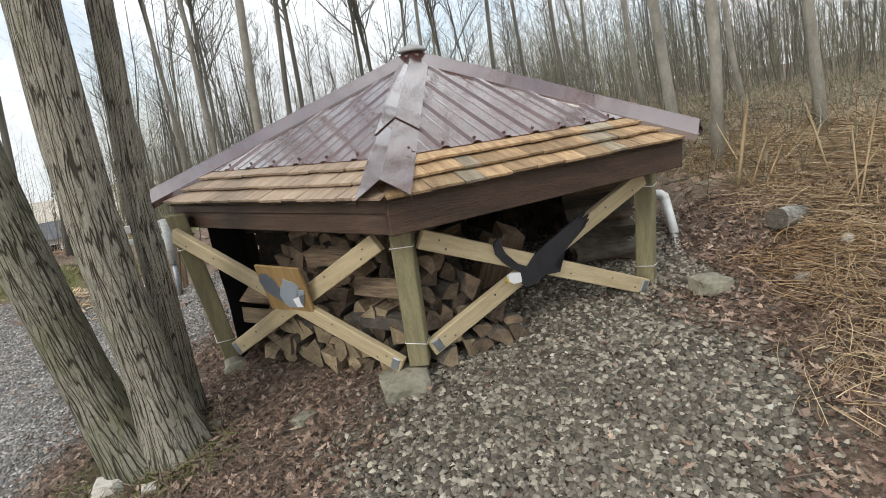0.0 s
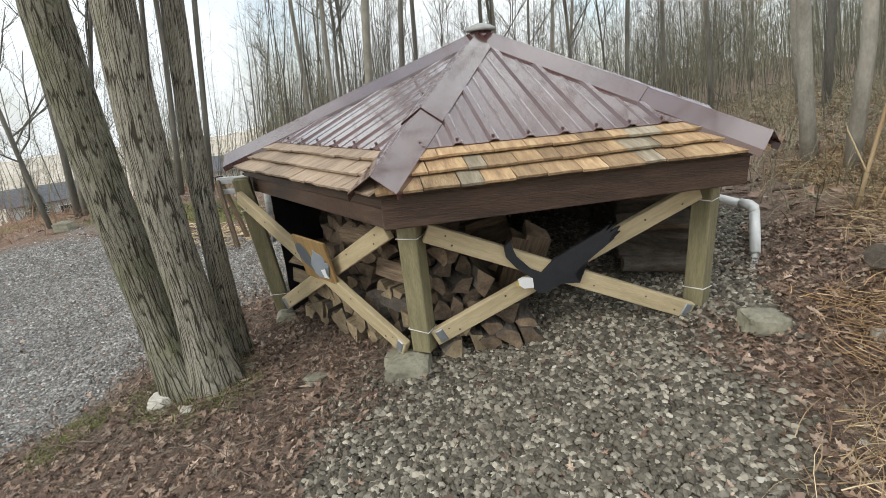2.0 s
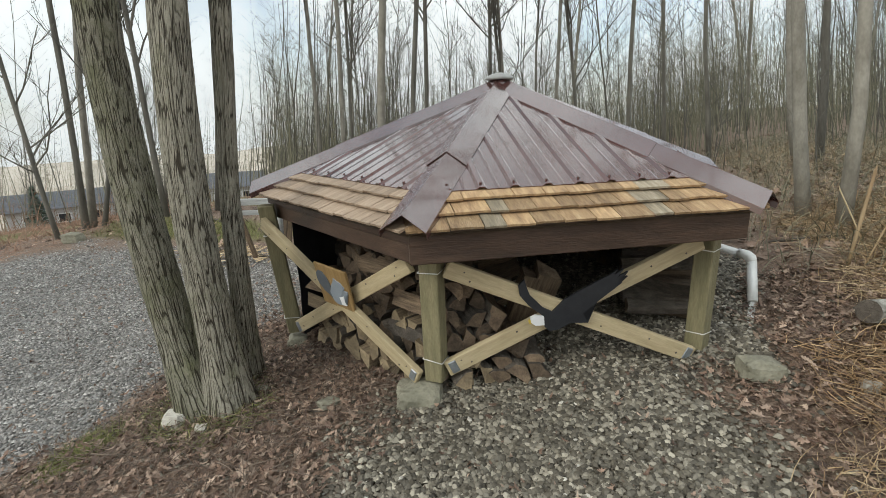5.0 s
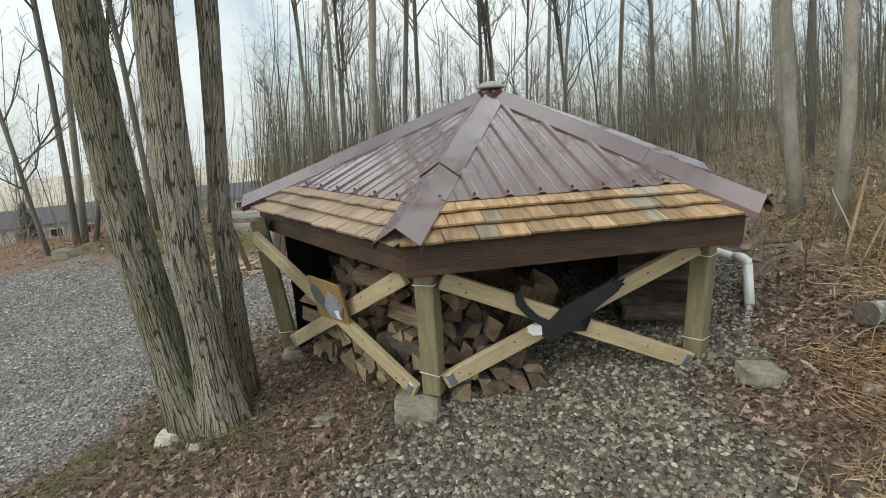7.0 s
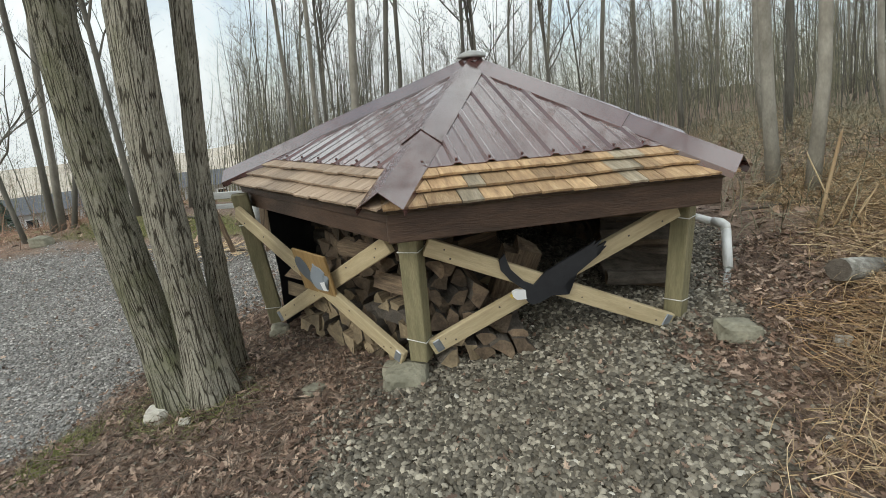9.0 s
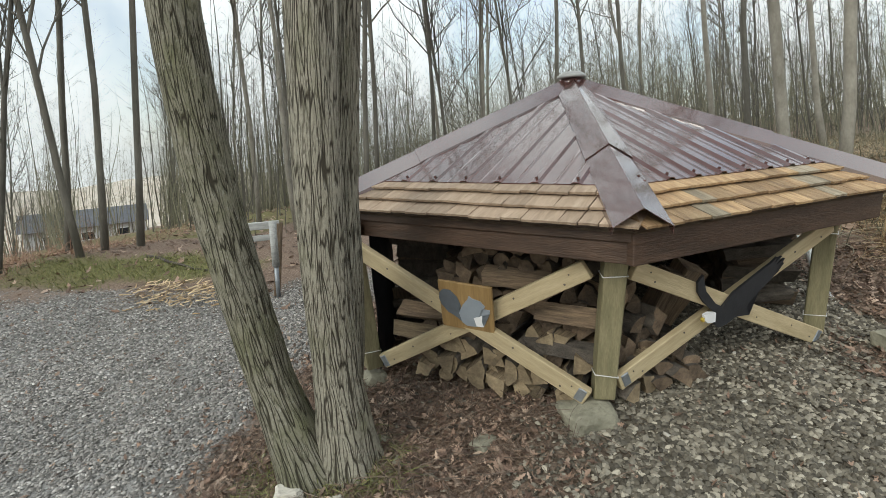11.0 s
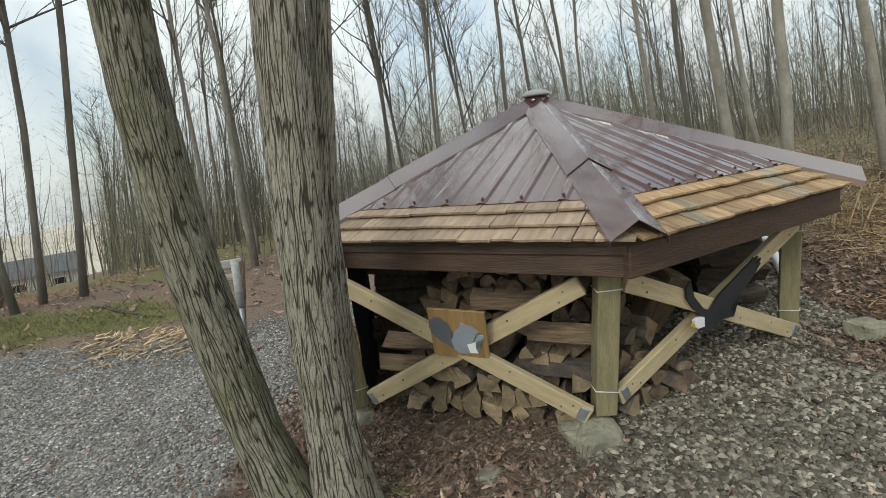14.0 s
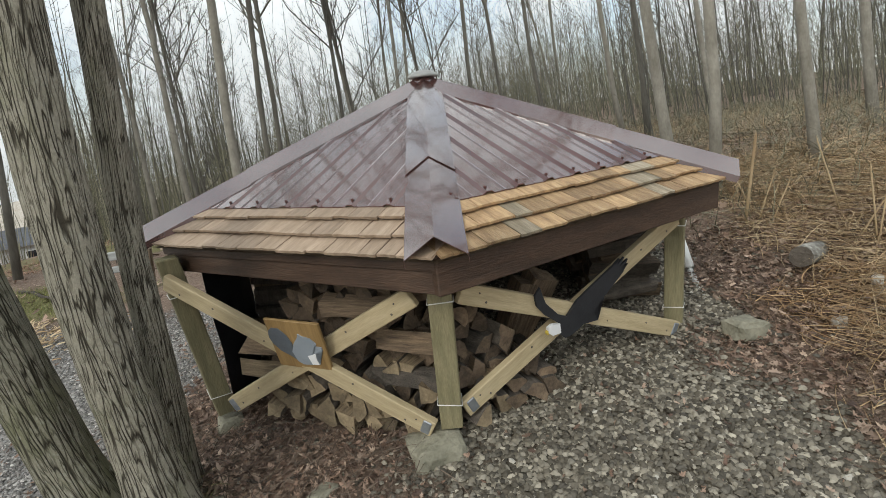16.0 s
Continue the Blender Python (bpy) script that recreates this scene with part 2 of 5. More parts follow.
def bark_material(name, dark, mid, light, green, moss):
    """Furrowed bark: flat plates between long wandering cracks, pale flecks and patches of green lichen."""
    m = bpy.data.materials.new(name)
    m.use_nodes = True
    n, l = m.node_tree.nodes, m.node_tree.links
    b = n["Principled BSDF"]
    b.inputs["Roughness"].default_value = 0.9
    b.inputs["Specular IOR Level"].default_value = 0.25
    uv = n.new("ShaderNodeUVMap")

    def math_node(op, a, c=None, add=None):
        q = n.new("ShaderNodeMath")
        q.operation = op
        for k, v in enumerate((a, c, add)):
            if v is None:
                continue
            if isinstance(v, float):
                q.inputs[k].default_value = v
            else:
                l.new(v, q.inputs[k])
        return q.outputs[0]

    def noise_node(scale, stretch, detail, offset=0.0, rough=0.5):
        mp = n.new("ShaderNodeMapping")
        mp.inputs["Scale"].default_value = (1, stretch, 1)
        mp.inputs["Location"].default_value = (offset, offset, offset)
        l.new(uv.outputs[0], mp.inputs["Vector"])
        t = n.new("ShaderNodeTexNoise")
        t.inputs["Scale"].default_value = scale
        t.inputs["Detail"].default_value = detail
        t.inputs["Roughness"].default_value = rough
        l.new(mp.outputs[0], t.inputs["Vector"])
        return t.outputs["Fac"]

    def crack(scale, stretch, offset, width):
        """Thin lines where a stretched noise crosses its middle: 0 in the crack, 1 on the plate."""
        t = noise_node(scale, stretch, 0.8, offset, 0.5)
        d = math_node("ABSOLUTE", math_node("SUBTRACT", t, 0.5))
        q = n.new("ShaderNodeMapRange")
        q.interpolation_type = "SMOOTHSTEP"
        q.inputs["From Max"].default_value = width
        l.new(d, q.inputs["Value"])
        return q.outputs[0]

    plates = math_node("MULTIPLY", crack(38.0, 0.10, 0.0, 0.045), math_node("MULTIPLY_ADD", crack(74.0, 0.13, 7.3, 0.060), 0.45, 0.55))
    grain = noise_node(95.0, 0.6, 6.0, 2.0, 0.75)
    tone = math_node("MULTIPLY", plates, math_node("MULTIPLY_ADD", grain, 1.0, 0.25))
    ramp = n.new("ShaderNodeValToRGB")
    el = ramp.color_ramp.elements
    el.new(0.5)
    for e, (p, c) in zip(el, ((0.05, dark), (0.55, mid), (0.95, light))):
        e.position, e.color = p, (*c, 1)
    l.new(tone, ramp.inputs["Fac"])

    def over(cur, fac, colour):
        mix = n.new("ShaderNodeMix")
        mix.data_type = "RGBA"
        l.new(fac, mix.inputs[0])
        l.new(cur, mix.inputs[6])
        mix.inputs[7].default_value = (*colour, 1)
        return mix.outputs[2]

    def patch(t, lo, hi, top):
        q = n.new("ShaderNodeMapRange")
        q.inputs["From Min"].default_value = lo
        q.inputs["From Max"].default_value = hi
        q.inputs["To Max"].default_value = top
        l.new(t, q.inputs["Value"])
        return q.outputs[0]

    cur = over(ramp.outputs["Color"], math_node("MULTIPLY", patch(noise_node(5.0, 0.6, 6.0, 4.0, 0.65), 0.62 - 0.22 * moss, 0.80 - 0.2 * moss, 0.75), patch(plates, 0.0, 0.8, 1.0)), green)
    cur = over(cur, math_node("MULTIPLY", patch(noise_node(34.0, 0.7, 4.0, 9.0, 0.6), 0.60, 0.70, 0.55), plates), (0.36, 0.355, 0.30))
    l.new(cur, b.inputs["Base Color"])
    bp = n.new("ShaderNodeBump")
    bp.inputs["Strength"].default_value = 1.0
    bp.inputs["Distance"].default_value = 0.010
    l.new(math_node("MULTIPLY_ADD", grain, 0.35, plates), bp.inputs["Height"])
    l.new(bp.outputs[0], b.inputs["Normal"])
    return m


M_BARK = bark_material("furrowed_bark", (0.050, 0.043, 0.031), (0.205, 0.188, 0.146), (0.345, 0.322, 0.258), (0.17, 0.17, 0.10), 0.45)
M_BARK_MOSSY = bark_material("mossy_bark", (0.042, 0.037, 0.025), (0.160, 0.149, 0.110), (0.28, 0.262, 0.205), (0.124, 0.126, 0.062), 0.75)


def ground_material():
    """Leaf litter, gravel and grass, by the ground's painted zones."""
    m = bpy.data.materials.new("forest_ground")
    m.use_nodes = True
    n, l = m.node_tree.nodes, m.node_tree.links
    b = n["Principled BSDF"]
    b.inputs["Roughness"].default_value = 0.9
    b.inputs["Specular IOR Level"].default_value = 0.25
    co = n.new("ShaderNodeTexCoord")
    at = n.new("ShaderNodeVertexColor")
    at.layer_name = "zone"
    sp = n.new("ShaderNodeSeparateColor")
    l.new(at.outputs["Color"], sp.inputs[0])

    def layer(scale, stops, kind):
        if kind == "cells":
            t = n.new("ShaderNodeTexVoronoi")
            t.inputs["Scale"].default_value = scale
            l.new(co.outputs["Object"], t.inputs["Vector"])
            s2 = n.new("ShaderNodeSeparateColor")
            l.new(t.outputs["Color"], s2.inputs[0])
            out = s2.outputs[0]
        else:
            t = n.new("ShaderNodeTexNoise")
            t.inputs["Scale"].default_value = scale
            t.inputs["Detail"].default_value = 8
            t.inputs["Roughness"].default_value = 0.7
            l.new(co.outputs["Object"], t.inputs["Vector"])
            out = t.outputs["Fac"]
        r = n.new("ShaderNodeValToRGB")
        e = r.color_ramp.elements
        while len(e) < len(stops):
            e.new(0.5)
        for q, (p, c) in zip(e, stops):
            q.position, q.color = p, (*c, 1)
        l.new(out, r.inputs["Fac"])
        return r.outputs["Color"], t

    leaf, t1 = layer(46, [(0.28, (0.055, 0.037, 0.028)), (0.5, (0.175, 0.122, 0.090)), (0.72, (0.38, 0.295, 0.225))], "noise")
    grav, t2 = layer(34, [(0.0, (0.055, 0.044, 0.032)), (0.5, (0.110, 0.092, 0.068)), (1.0, (0.21, 0.182, 0.142))], "cells")
    fine, t3 = layer(48, [(0.0, (0.09, 0.087, 0.081)), (0.5, (0.19, 0.184, 0.173)), (1.0, (0.34, 0.33, 0.315))], "cells")
    green, t4 = layer(14, [(0.3, (0.06, 0.065, 0.018)), (0.5, (0.13, 0.13, 0.04)), (0.75, (0.22, 0.19, 0.08))], "noise")
    cur = leaf
    for k, colour in enumerate((grav, fine, green)):
        mix = n.new("ShaderNodeMix")
        mix.data_type = "RGBA"
        l.new(sp.outputs[k], mix.inputs[0])
        l.new(cur, mix.inputs[6])
        l.new(colour, mix.inputs[7])
        cur = mix.outputs[2]
    l.new(cur, b.inputs["Base Color"])
    bp = n.new("ShaderNodeBump")
    bp.inputs["Strength"].default_value = 0.8
    bp.inputs["Distance"].default_value = 0.02
    l.new(t1.outputs["Fac"], bp.inputs["Height"])
    l.new(bp.outputs[0], b.inputs["Normal"])
    return m


M_GROUND = ground_material()

# ---- makers ----
rng = np.random.default_rng(7)


def mesh_of(name, bm, *materials, smooth=False):
    me = bpy.data.meshes.new(name)
    bm.to_mesh(me)
    bm.free()
    for m in materials:
        me.materials.append(m)
    if smooth:
        me.polygons.foreach_set("use_smooth", [True] * len(me.polygons))
    return me


def part(name, me, parent, m=None, label=""):
    ob = new(name, me)
    if m is not None:
        ob.matrix_basis = m
    ob.parent = parent
    if label:
        ob["label"] = label
    return ob


def empty(name, m=None):
    ob = new(name)
    ob.empty_display_size = 0.1
    if m is not None:
        ob.matrix_basis = m
    return ob


def box_bm(sx, sy, sz, bevel=0.004):
    bm = bmesh.new()
    bmesh.ops.create_cube(bm, size=1.0)
    bmesh.ops.scale(bm, vec=(sx, sy, sz), verts=bm.verts)
    if bevel:
        bmesh.ops.bevel(bm, geom=bm.edges[:], offset=bevel, segments=1, affect="EDGES")
    return bm


def tube_bm(points, radii, sides=10, bm=None, cap=True, uv=None):
    """A tube along points; with uv, u runs round and v along, in metres."""
    bm = bm or bmesh.new()
    layer = bm.loops.layers.uv.verify() if uv else None
    rings, along = [], [0.0]
    pts = [Vector(p) for p in points]
    for i, p in enumerate(pts):
        d = (pts[min(i + 1, len(pts) - 1)] - pts[max(i - 1, 0)]).normalized()
        a = d.orthogonal().normalized() if i == 0 else (a - d * a.dot(d)).normalized()
        c = d.cross(a)
        rings.append([bm.verts.new(p + (a * math.cos(q) + c * math.sin(q)) * (radii[i] * (uv(q, i) if uv else 1.0)))
                      for q in (2 * math.pi * k / sides for k in range(sides))])
        if i:
            along.append(along[-1] + (p - pts[i - 1]).length)
    for i in range(len(rings) - 1):
        for k in range(sides):
            f = bm.faces.new((rings[i][k], rings[i][(k + 1) % sides], rings[i + 1][(k + 1) % sides], rings[i + 1][k]))
            f.smooth = True
            if uv:
                r = 0.115
                for lp, (kk, ii) in zip(f.loops, ((k, i), (k + 1, i), (k + 1, i + 1), (k, i + 1))):
                    lp[layer].uv = (2 * math.pi * kk / sides * r, along[ii])
    if cap:
        bm.faces.new(rings[0][::-1])
        bm.faces.new(rings[-1])
    return bm


def ground_z(x, y):
    """Height of the ground: the pad, the bank up to one side, the fall to the other."""
    z = 0.21 + (0.12 if x < 0 else 0.04) * max(-3.0, min(x, 3.0)) + 0.10 * max(-6.0, min(y, 0.6))
    if x > 1.7:
        z += 0.20 * min(x - 1.7, 1.7) + 0.02 * max(0.0, min(x - 3.6, 40.0))
    if x < -7.0:
        z += 0.14 * (x + 7.0)
    if y > 2.5:
        z -= 0.05 * (y - 2.5) * max(0.0, min(1.0, (2.5 - x) / 4))
    return z


def smooth01(v, lo, hi):
    return max(0.0, min(1.0, (v - lo) / (hi - lo)))


def blotch(x, y, s):
    return noise.noise((x * s, y * s, 3.7))


def zone(x, y):
    """How much coarse gravel, fine gravel and grass lies at a place."""
    n = 0.22 * blotch(x, y, 1.6) + 0.12 * blotch(x, y, 4.5)
    q = math.hypot((x - 0.58) / 0.98, (y + 1.65) / 1.35)
    inner = math.hypot(x, y)
    coarse = smooth01(1.16 - q + 1.3 * n, 0.0, 0.5)
    coarse *= smooth01(x + 0.06 + 0.35 * max(0.0, -1.5 - y) + n, -0.15, 0.25)
    coarse = max(coarse, 0.85 * smooth01(0.30 - abs(x - 1.55) + n, 0.0, 0.25) * smooth01(y, -1.1, -0.7) * smooth01(-y, -1.0, -0.6))
    coarse = max(coarse, 0.8 * smooth01(1.75 - inner + n, 0, 0.3) * smooth01(x + n, -0.4, 0.5))
    park = smooth01(-1.75 - x - 0.35 * smooth01(-y, 2.0, 2.6) + 0.5 * smooth01(y, -1.6, 1) + n, 0.0, 0.25) * smooth01(x + 7.0 + n, 0, 0.8) * smooth01(0.75 + 0.12 * (x + 4) - y + 2 * n, -0.3, 0.3)
    grass = smooth01(1.0 - math.hypot((x + 5.6) / 2.2, (y - 1.6) / 0.8) + 2 * n, 0, 0.5) * 0.8
    grass = max(grass, smooth01(1 - math.hypot((x + 1.68) / 0.15, (y + 2.2) / 0.25) + n, 0, 0.4))
    if x < -9 or (x < -5 and y > 4):
        grass = max(grass, 0.55 + 0.35 * smooth01(n, -0.1, 0.2))
    return coarse, park * (1 - grass), grass


# ---- ground ----
def build_ground():
    k = 330
    u = np.linspace(-1, 1, k)
    w = np.sinh(u * 5.2) / math.sinh(5.2) * 150
    xs, ys = w, w - 1.0
    verts, zones = [], []
    for y in ys:
        for x in xs:
            d = math.hypot(x, y + 1)
            z = ground_z(x, y) + 0.025 * blotch(x, y, 2.1) + 0.010 * blotch(x, y, 7)
            if d > 4:
                z += 0.10 * min(1, (d - 4) / 4) * blotch(x, y, 0.5)
            c, p, g = zone(x, y) if d < 30 else (0, 0, 0.0)
            verts.append((x, y, z))
            zones.append((c, p, g, 1))
    i = np.arange(k * k).reshape(k, k)
    faces = np.stack([i[:-1, :-1], i[:-1, 1:], i[1:, 1:], i[1:, :-1]], -1).reshape(-1, 4).tolist()
    me = bpy.data.meshes.new("ground")
    me.from_pydata(verts, [], faces)
    col = me.color_attributes.new("zone", "FLOAT_COLOR", "POINT")
    col.data.foreach_set("color", np.array(zones, np.float32).ravel())
    me.polygons.foreach_set("use_smooth", [True] * len(me.polygons))
    me.materials.append(M_GROUND)
    tagged(new("ground", me), "leaf-strewn forest ground with gravel pad and drive", "ground", kind="structure")


build_ground()


def ground_at(x, y):
    z = ground_z(x, y) + 0.025 * blotch(x, y, 2.1) + 0.010 * blotch(x, y, 7)
    d = math.hypot(x, y + 1)
    if d > 4:
        z += 0.10 * min(1, (d - 4) / 4) * blotch(x, y, 0.5)
    return z

# ---- woodshed ----
TURN = 3.6
SHED_X, SHED_Y = 0.02, -0.11
EAVE_R, EAVE_Z, TOP_Z = 1.675, 1.025, 1.63
APO = EAVE_R * math.cos(math.pi / 6)
FALL = (TOP_Z - EAVE_Z) / APO
POST_R = 1.475


def corner(k, r=EAVE_R, z=0.0):
    a = radians(-90 + TURN + 60 * k)
    return Vector((SHED_X + r * math.cos(a), SHED_Y + r * math.sin(a), z))


def face_frame(k):
    """The pose of the side between corner k and k+1: x along it, y outwards, z up, from the shed's axis."""
    a = radians(-60 + TURN + 60 * k)
    return Matrix.Translation((SHED_X, SHED_Y, 0)) @ Matrix.Rotation(a - math.pi / 2, 4, "Z")


def slope_frame(k, lift=0.0):
    """On the roof's slope: x along the eave, y down the slope from the peak, z off the roof."""
    return face_frame(k) @ Matrix.Translation((0, 0, TOP_Z)) @ Matrix.Rotation(-math.atan(FALL), 4, "X") @ Matrix.Translation((0, 0, lift))


SL = math.hypot(1, FALL)
shed = tagged(empty("woodshed"), "low six-sided timber firewood shed with brown metal roof", "woodshed")

# posts with their tie wires; the front ones lean out a little at the top
POST_AT = {0: (0.068, -1.395, 0.150), 1: (1.320, -0.66, 0.165), 2: (1.24, 0.66, 0.26), 3: (0.0, 1.375, 0.26), 4: (-1.25, 0.60, 0.05), 5: (-1.20, -1.00, 0.05)}
POST_LEAN = {0: (0.020, -0.060), 1: (0.0, 0.0), 2: (0, 0), 3: (0, 0), 4: (0, 0), 5: (-0.02, -0.070)}
for k, (px, py, foot) in POST_AT.items():
    a = math.degrees(math.atan2(py, px))
    h = 0.96 - foot
    lx, ly = (c / 0.6 for c in POST_LEAN[k])
    m = Matrix.Translation((px, py, foot)) @ Matrix(((1, 0, lx, 0), (0, 1, ly, 0), (0, 0, 1, 0), (0, 0, 0, 1)))
    bm = box_bm(0.096, 0.096, h, 0.005)
    bmesh.ops.rotate(bm, matrix=Matrix.Rotation(radians(a), 3, "Z"), verts=bm.verts)
    bmesh.ops.translate(bm, vec=(0, 0, h / 2), verts=bm.verts)
    for v in bm.verts:
        v.co.x += lx * v.co.z
        v.co.y += ly * v.co.z
    post = part("post", mesh_of("post", bm, M_POST), shed, pose(px, py, foot))
    for z, tilt in ((0.765 - foot, 4), (0.125, -5)):
        s = 0.052
        ring = [(-s, -s, 0), (s, -s, 0.004), (s, s, 0), (-s, s, -0.003), (-s, -s, 0)]
        part("wire_tie", mesh_of("wire_tie", tube_bm(ring, [0.0028] * 5, 5), M_WIRE), post, pose(lx * z, ly * z, z, tilt, tilt * 0.6, a), "thin white wire tie")

# fascia boards: two lapped boards a side, but one wide board on the side with the cutout
FASCIA = APO - 0.085
for k in range(6):
    f = face_frame(k)
    wide = 2 * FASCIA * math.tan(math.pi / 6)
    if k == 0:
        part("fascia_board", mesh_of("fascia_board", box_bm(wide + 0.045, 0.036, 0.158), M_FASCIA), shed, f @ pose(0, FASCIA + 0.006, EAVE_Z - 0.079), "wide dark brown stained board")
        continue
    part("fascia_board", mesh_of("fascia_board", box_bm(wide - 0.010, 0.034, 0.088), M_FASCIA), shed, f @ pose(0, FASCIA - 0.006, EAVE_Z - 0.114), "dark brown stained board")
    part("fascia_trim", mesh_of("fascia_trim", box_bm(wide + 0.008, 0.036, 0.074), M_FASCIA), shed, f @ pose(0, FASCIA + 0.006, EAVE_Z - 0.034), "dark brown stained board")

# boarded underside of the roof
bm = bmesh.new()
top = bm.verts.new((SHED_X, SHED_Y, TOP_Z - 0.05))
low = [bm.verts.new(corner(k, EAVE_R - 0.05, EAVE_Z - 0.03)) for k in range(6)]
for k in range(6):
    bm.faces.new((top, low[(k + 1) % 6], low[k]))
part("roof_deck", mesh_of("roof_deck", bm, M_DECK), shed)
# rafters under the hips
for k in range(6):
    a, b = corner(k, 0.1, TOP_Z - 0.10), corner(k, EAVE_R - 0.1, EAVE_Z - 0.06)
    part("rafter", mesh_of("rafter", tube_bm([a, b], [0.05, 0.05], 4), M_DECK), shed)

# ribbed metal sheet on each slope
METAL_LOW = 1.215
for k in range(6):
    prof = []
    RIB, HIGH = (0.190, 0.0085) if k == 5 else (0.158, 0.0115)
    off = 0.06 if k % 2 else -0.02
    for j in range(-6, 7):
        c = j * RIB + off
        for dx, h in ((-0.026, 0), (-0.012, HIGH), (0.012, HIGH), (0.026, 0), (RIB * 0.43, 0), (RIB * 0.43 + 0.011, 0.0022), (RIB * 0.43 + 0.022, 0)):
            prof.append((c + dx, h))
    lim = METAL_LOW * math.tan(math.pi / 6) - 0.01
    prof = [(-lim, 0)] + [p for p in prof if abs(p[0]) < lim] + [(lim, 0)]
    bm = bmesh.new()
    rows = []
    for x, h in prof:
        a0 = max(abs(x) / math.tan(math.pi / 6), 0.06)
        line = []
        for q in (0.0, 0.5, 1.0):
            a = (a0 + (METAL_LOW - a0) * q) * SL
            line.append(bm.verts.new((x, a, h)))
        line.append(bm.verts.new((x, METAL_LOW * SL + 0.001, h - 0.004)))
        rows.append(line)
    for i in range(len(rows) - 1):
        for q in range(3):
            bm.faces.new((rows[i][q], rows[i][q + 1], rows[i + 1][q + 1], rows[i + 1][q]))
    sheet = part("metal_sheet", mesh_of("metal_sheet", bm, M_METAL), shed, slope_frame(k, 0.030), "brown ribbed steel roofing sheet")
    for j in range(-6, 7):
        c = j * RIB + off
        if abs(c) < lim - 0.04:
            sb = bmesh.new()
            bmesh.ops.create_cone(sb, cap_ends=True, segments=6, radius1=0.008, radius2=0.006, depth=0.010)
            part("screw", mesh_of("screw", sb, M_METAL), sheet, pose(c, METAL_LOW * SL - 0.03, 0.0155))

# cedar shingles: three courses a slope
SHINGLES = []
for w in range(6):
    bm = bmesh.new()
    ww, ln = 0.075 + 0.016 * w, 0.20
    v = []
    cols = 4
    for q in range(cols + 1):
        x = -ww / 2 + ww * q / cols
        e = 0.0015 * math.sin(q * 2.1 + w * 1.7)
        v.append([bm.verts.new((x, -ln, 0.001)), bm.verts.new((x, 0.0 + e, 0.012 + 0.0004 * math.sin(q * 1.3 + w))), bm.verts.new((x, 0.0 + e, 0.001)), bm.verts.new((x, -ln, 0.0))])
    for q in range(cols):
        for s in range(4):
            bm.faces.new((v[q][s], v[q][(s + 1) % 4], v[q + 1][(s + 1) % 4], v[q + 1][s]))
    bm.faces.new(v[0][::-1])
    bm.faces.new(v[-1])
    bmesh.ops.recalc_face_normals(bm, faces=bm.faces[:])
    SHINGLES.append((ww, mesh_of("shingle", bm, M_CEDAR), None))
SHINGLES_PALE = []
for ww, me, _ in SHINGLES:
    m2 = me.copy()
    m2.materials.clear()
    m2.materials.append(M_CEDAR_PALE)
    SHINGLES_PALE.append((ww, m2, None))
SHINGLES_GREY = []
for ww, me, _ in SHINGLES:
    m2 = me.copy()
    m2.materials.clear()
    m2.materials.append(M_CEDAR_GREY)
    SHINGLES_GREY.append((ww, m2, None))
rs = random.Random(5)
for k in range(6):
    pick = SHINGLES_PALE if k == 5 else SHINGLES
    for course in range(3):
        a = APO + 0.012 - course * 0.089
        half = (a) * math.tan(math.pi / 6) - 0.015
        x = -half
        while x < half - 0.03:
            row = SHINGLES_GREY if k != 5 and rs.random() < 0.27 else pick
            ww, me, _ = row[rs.randrange(6)]
            if x + ww > half:
                ww, me, _ = pick[0]
                x = min(x, half - ww)
            yaw = rs.uniform(-1.2, 1.2)
            part("shingle", me, shed, slope_frame(k) @ pose(x + ww / 2, a * SL + rs.uniform(-0.007, 0.004), 0.004 + 0.009 * course, rs.uniform(2.8, 3.8), rs.uniform(-0.6, 0.6), yaw))
            x += ww + rs.uniform(0.002, 0.006)

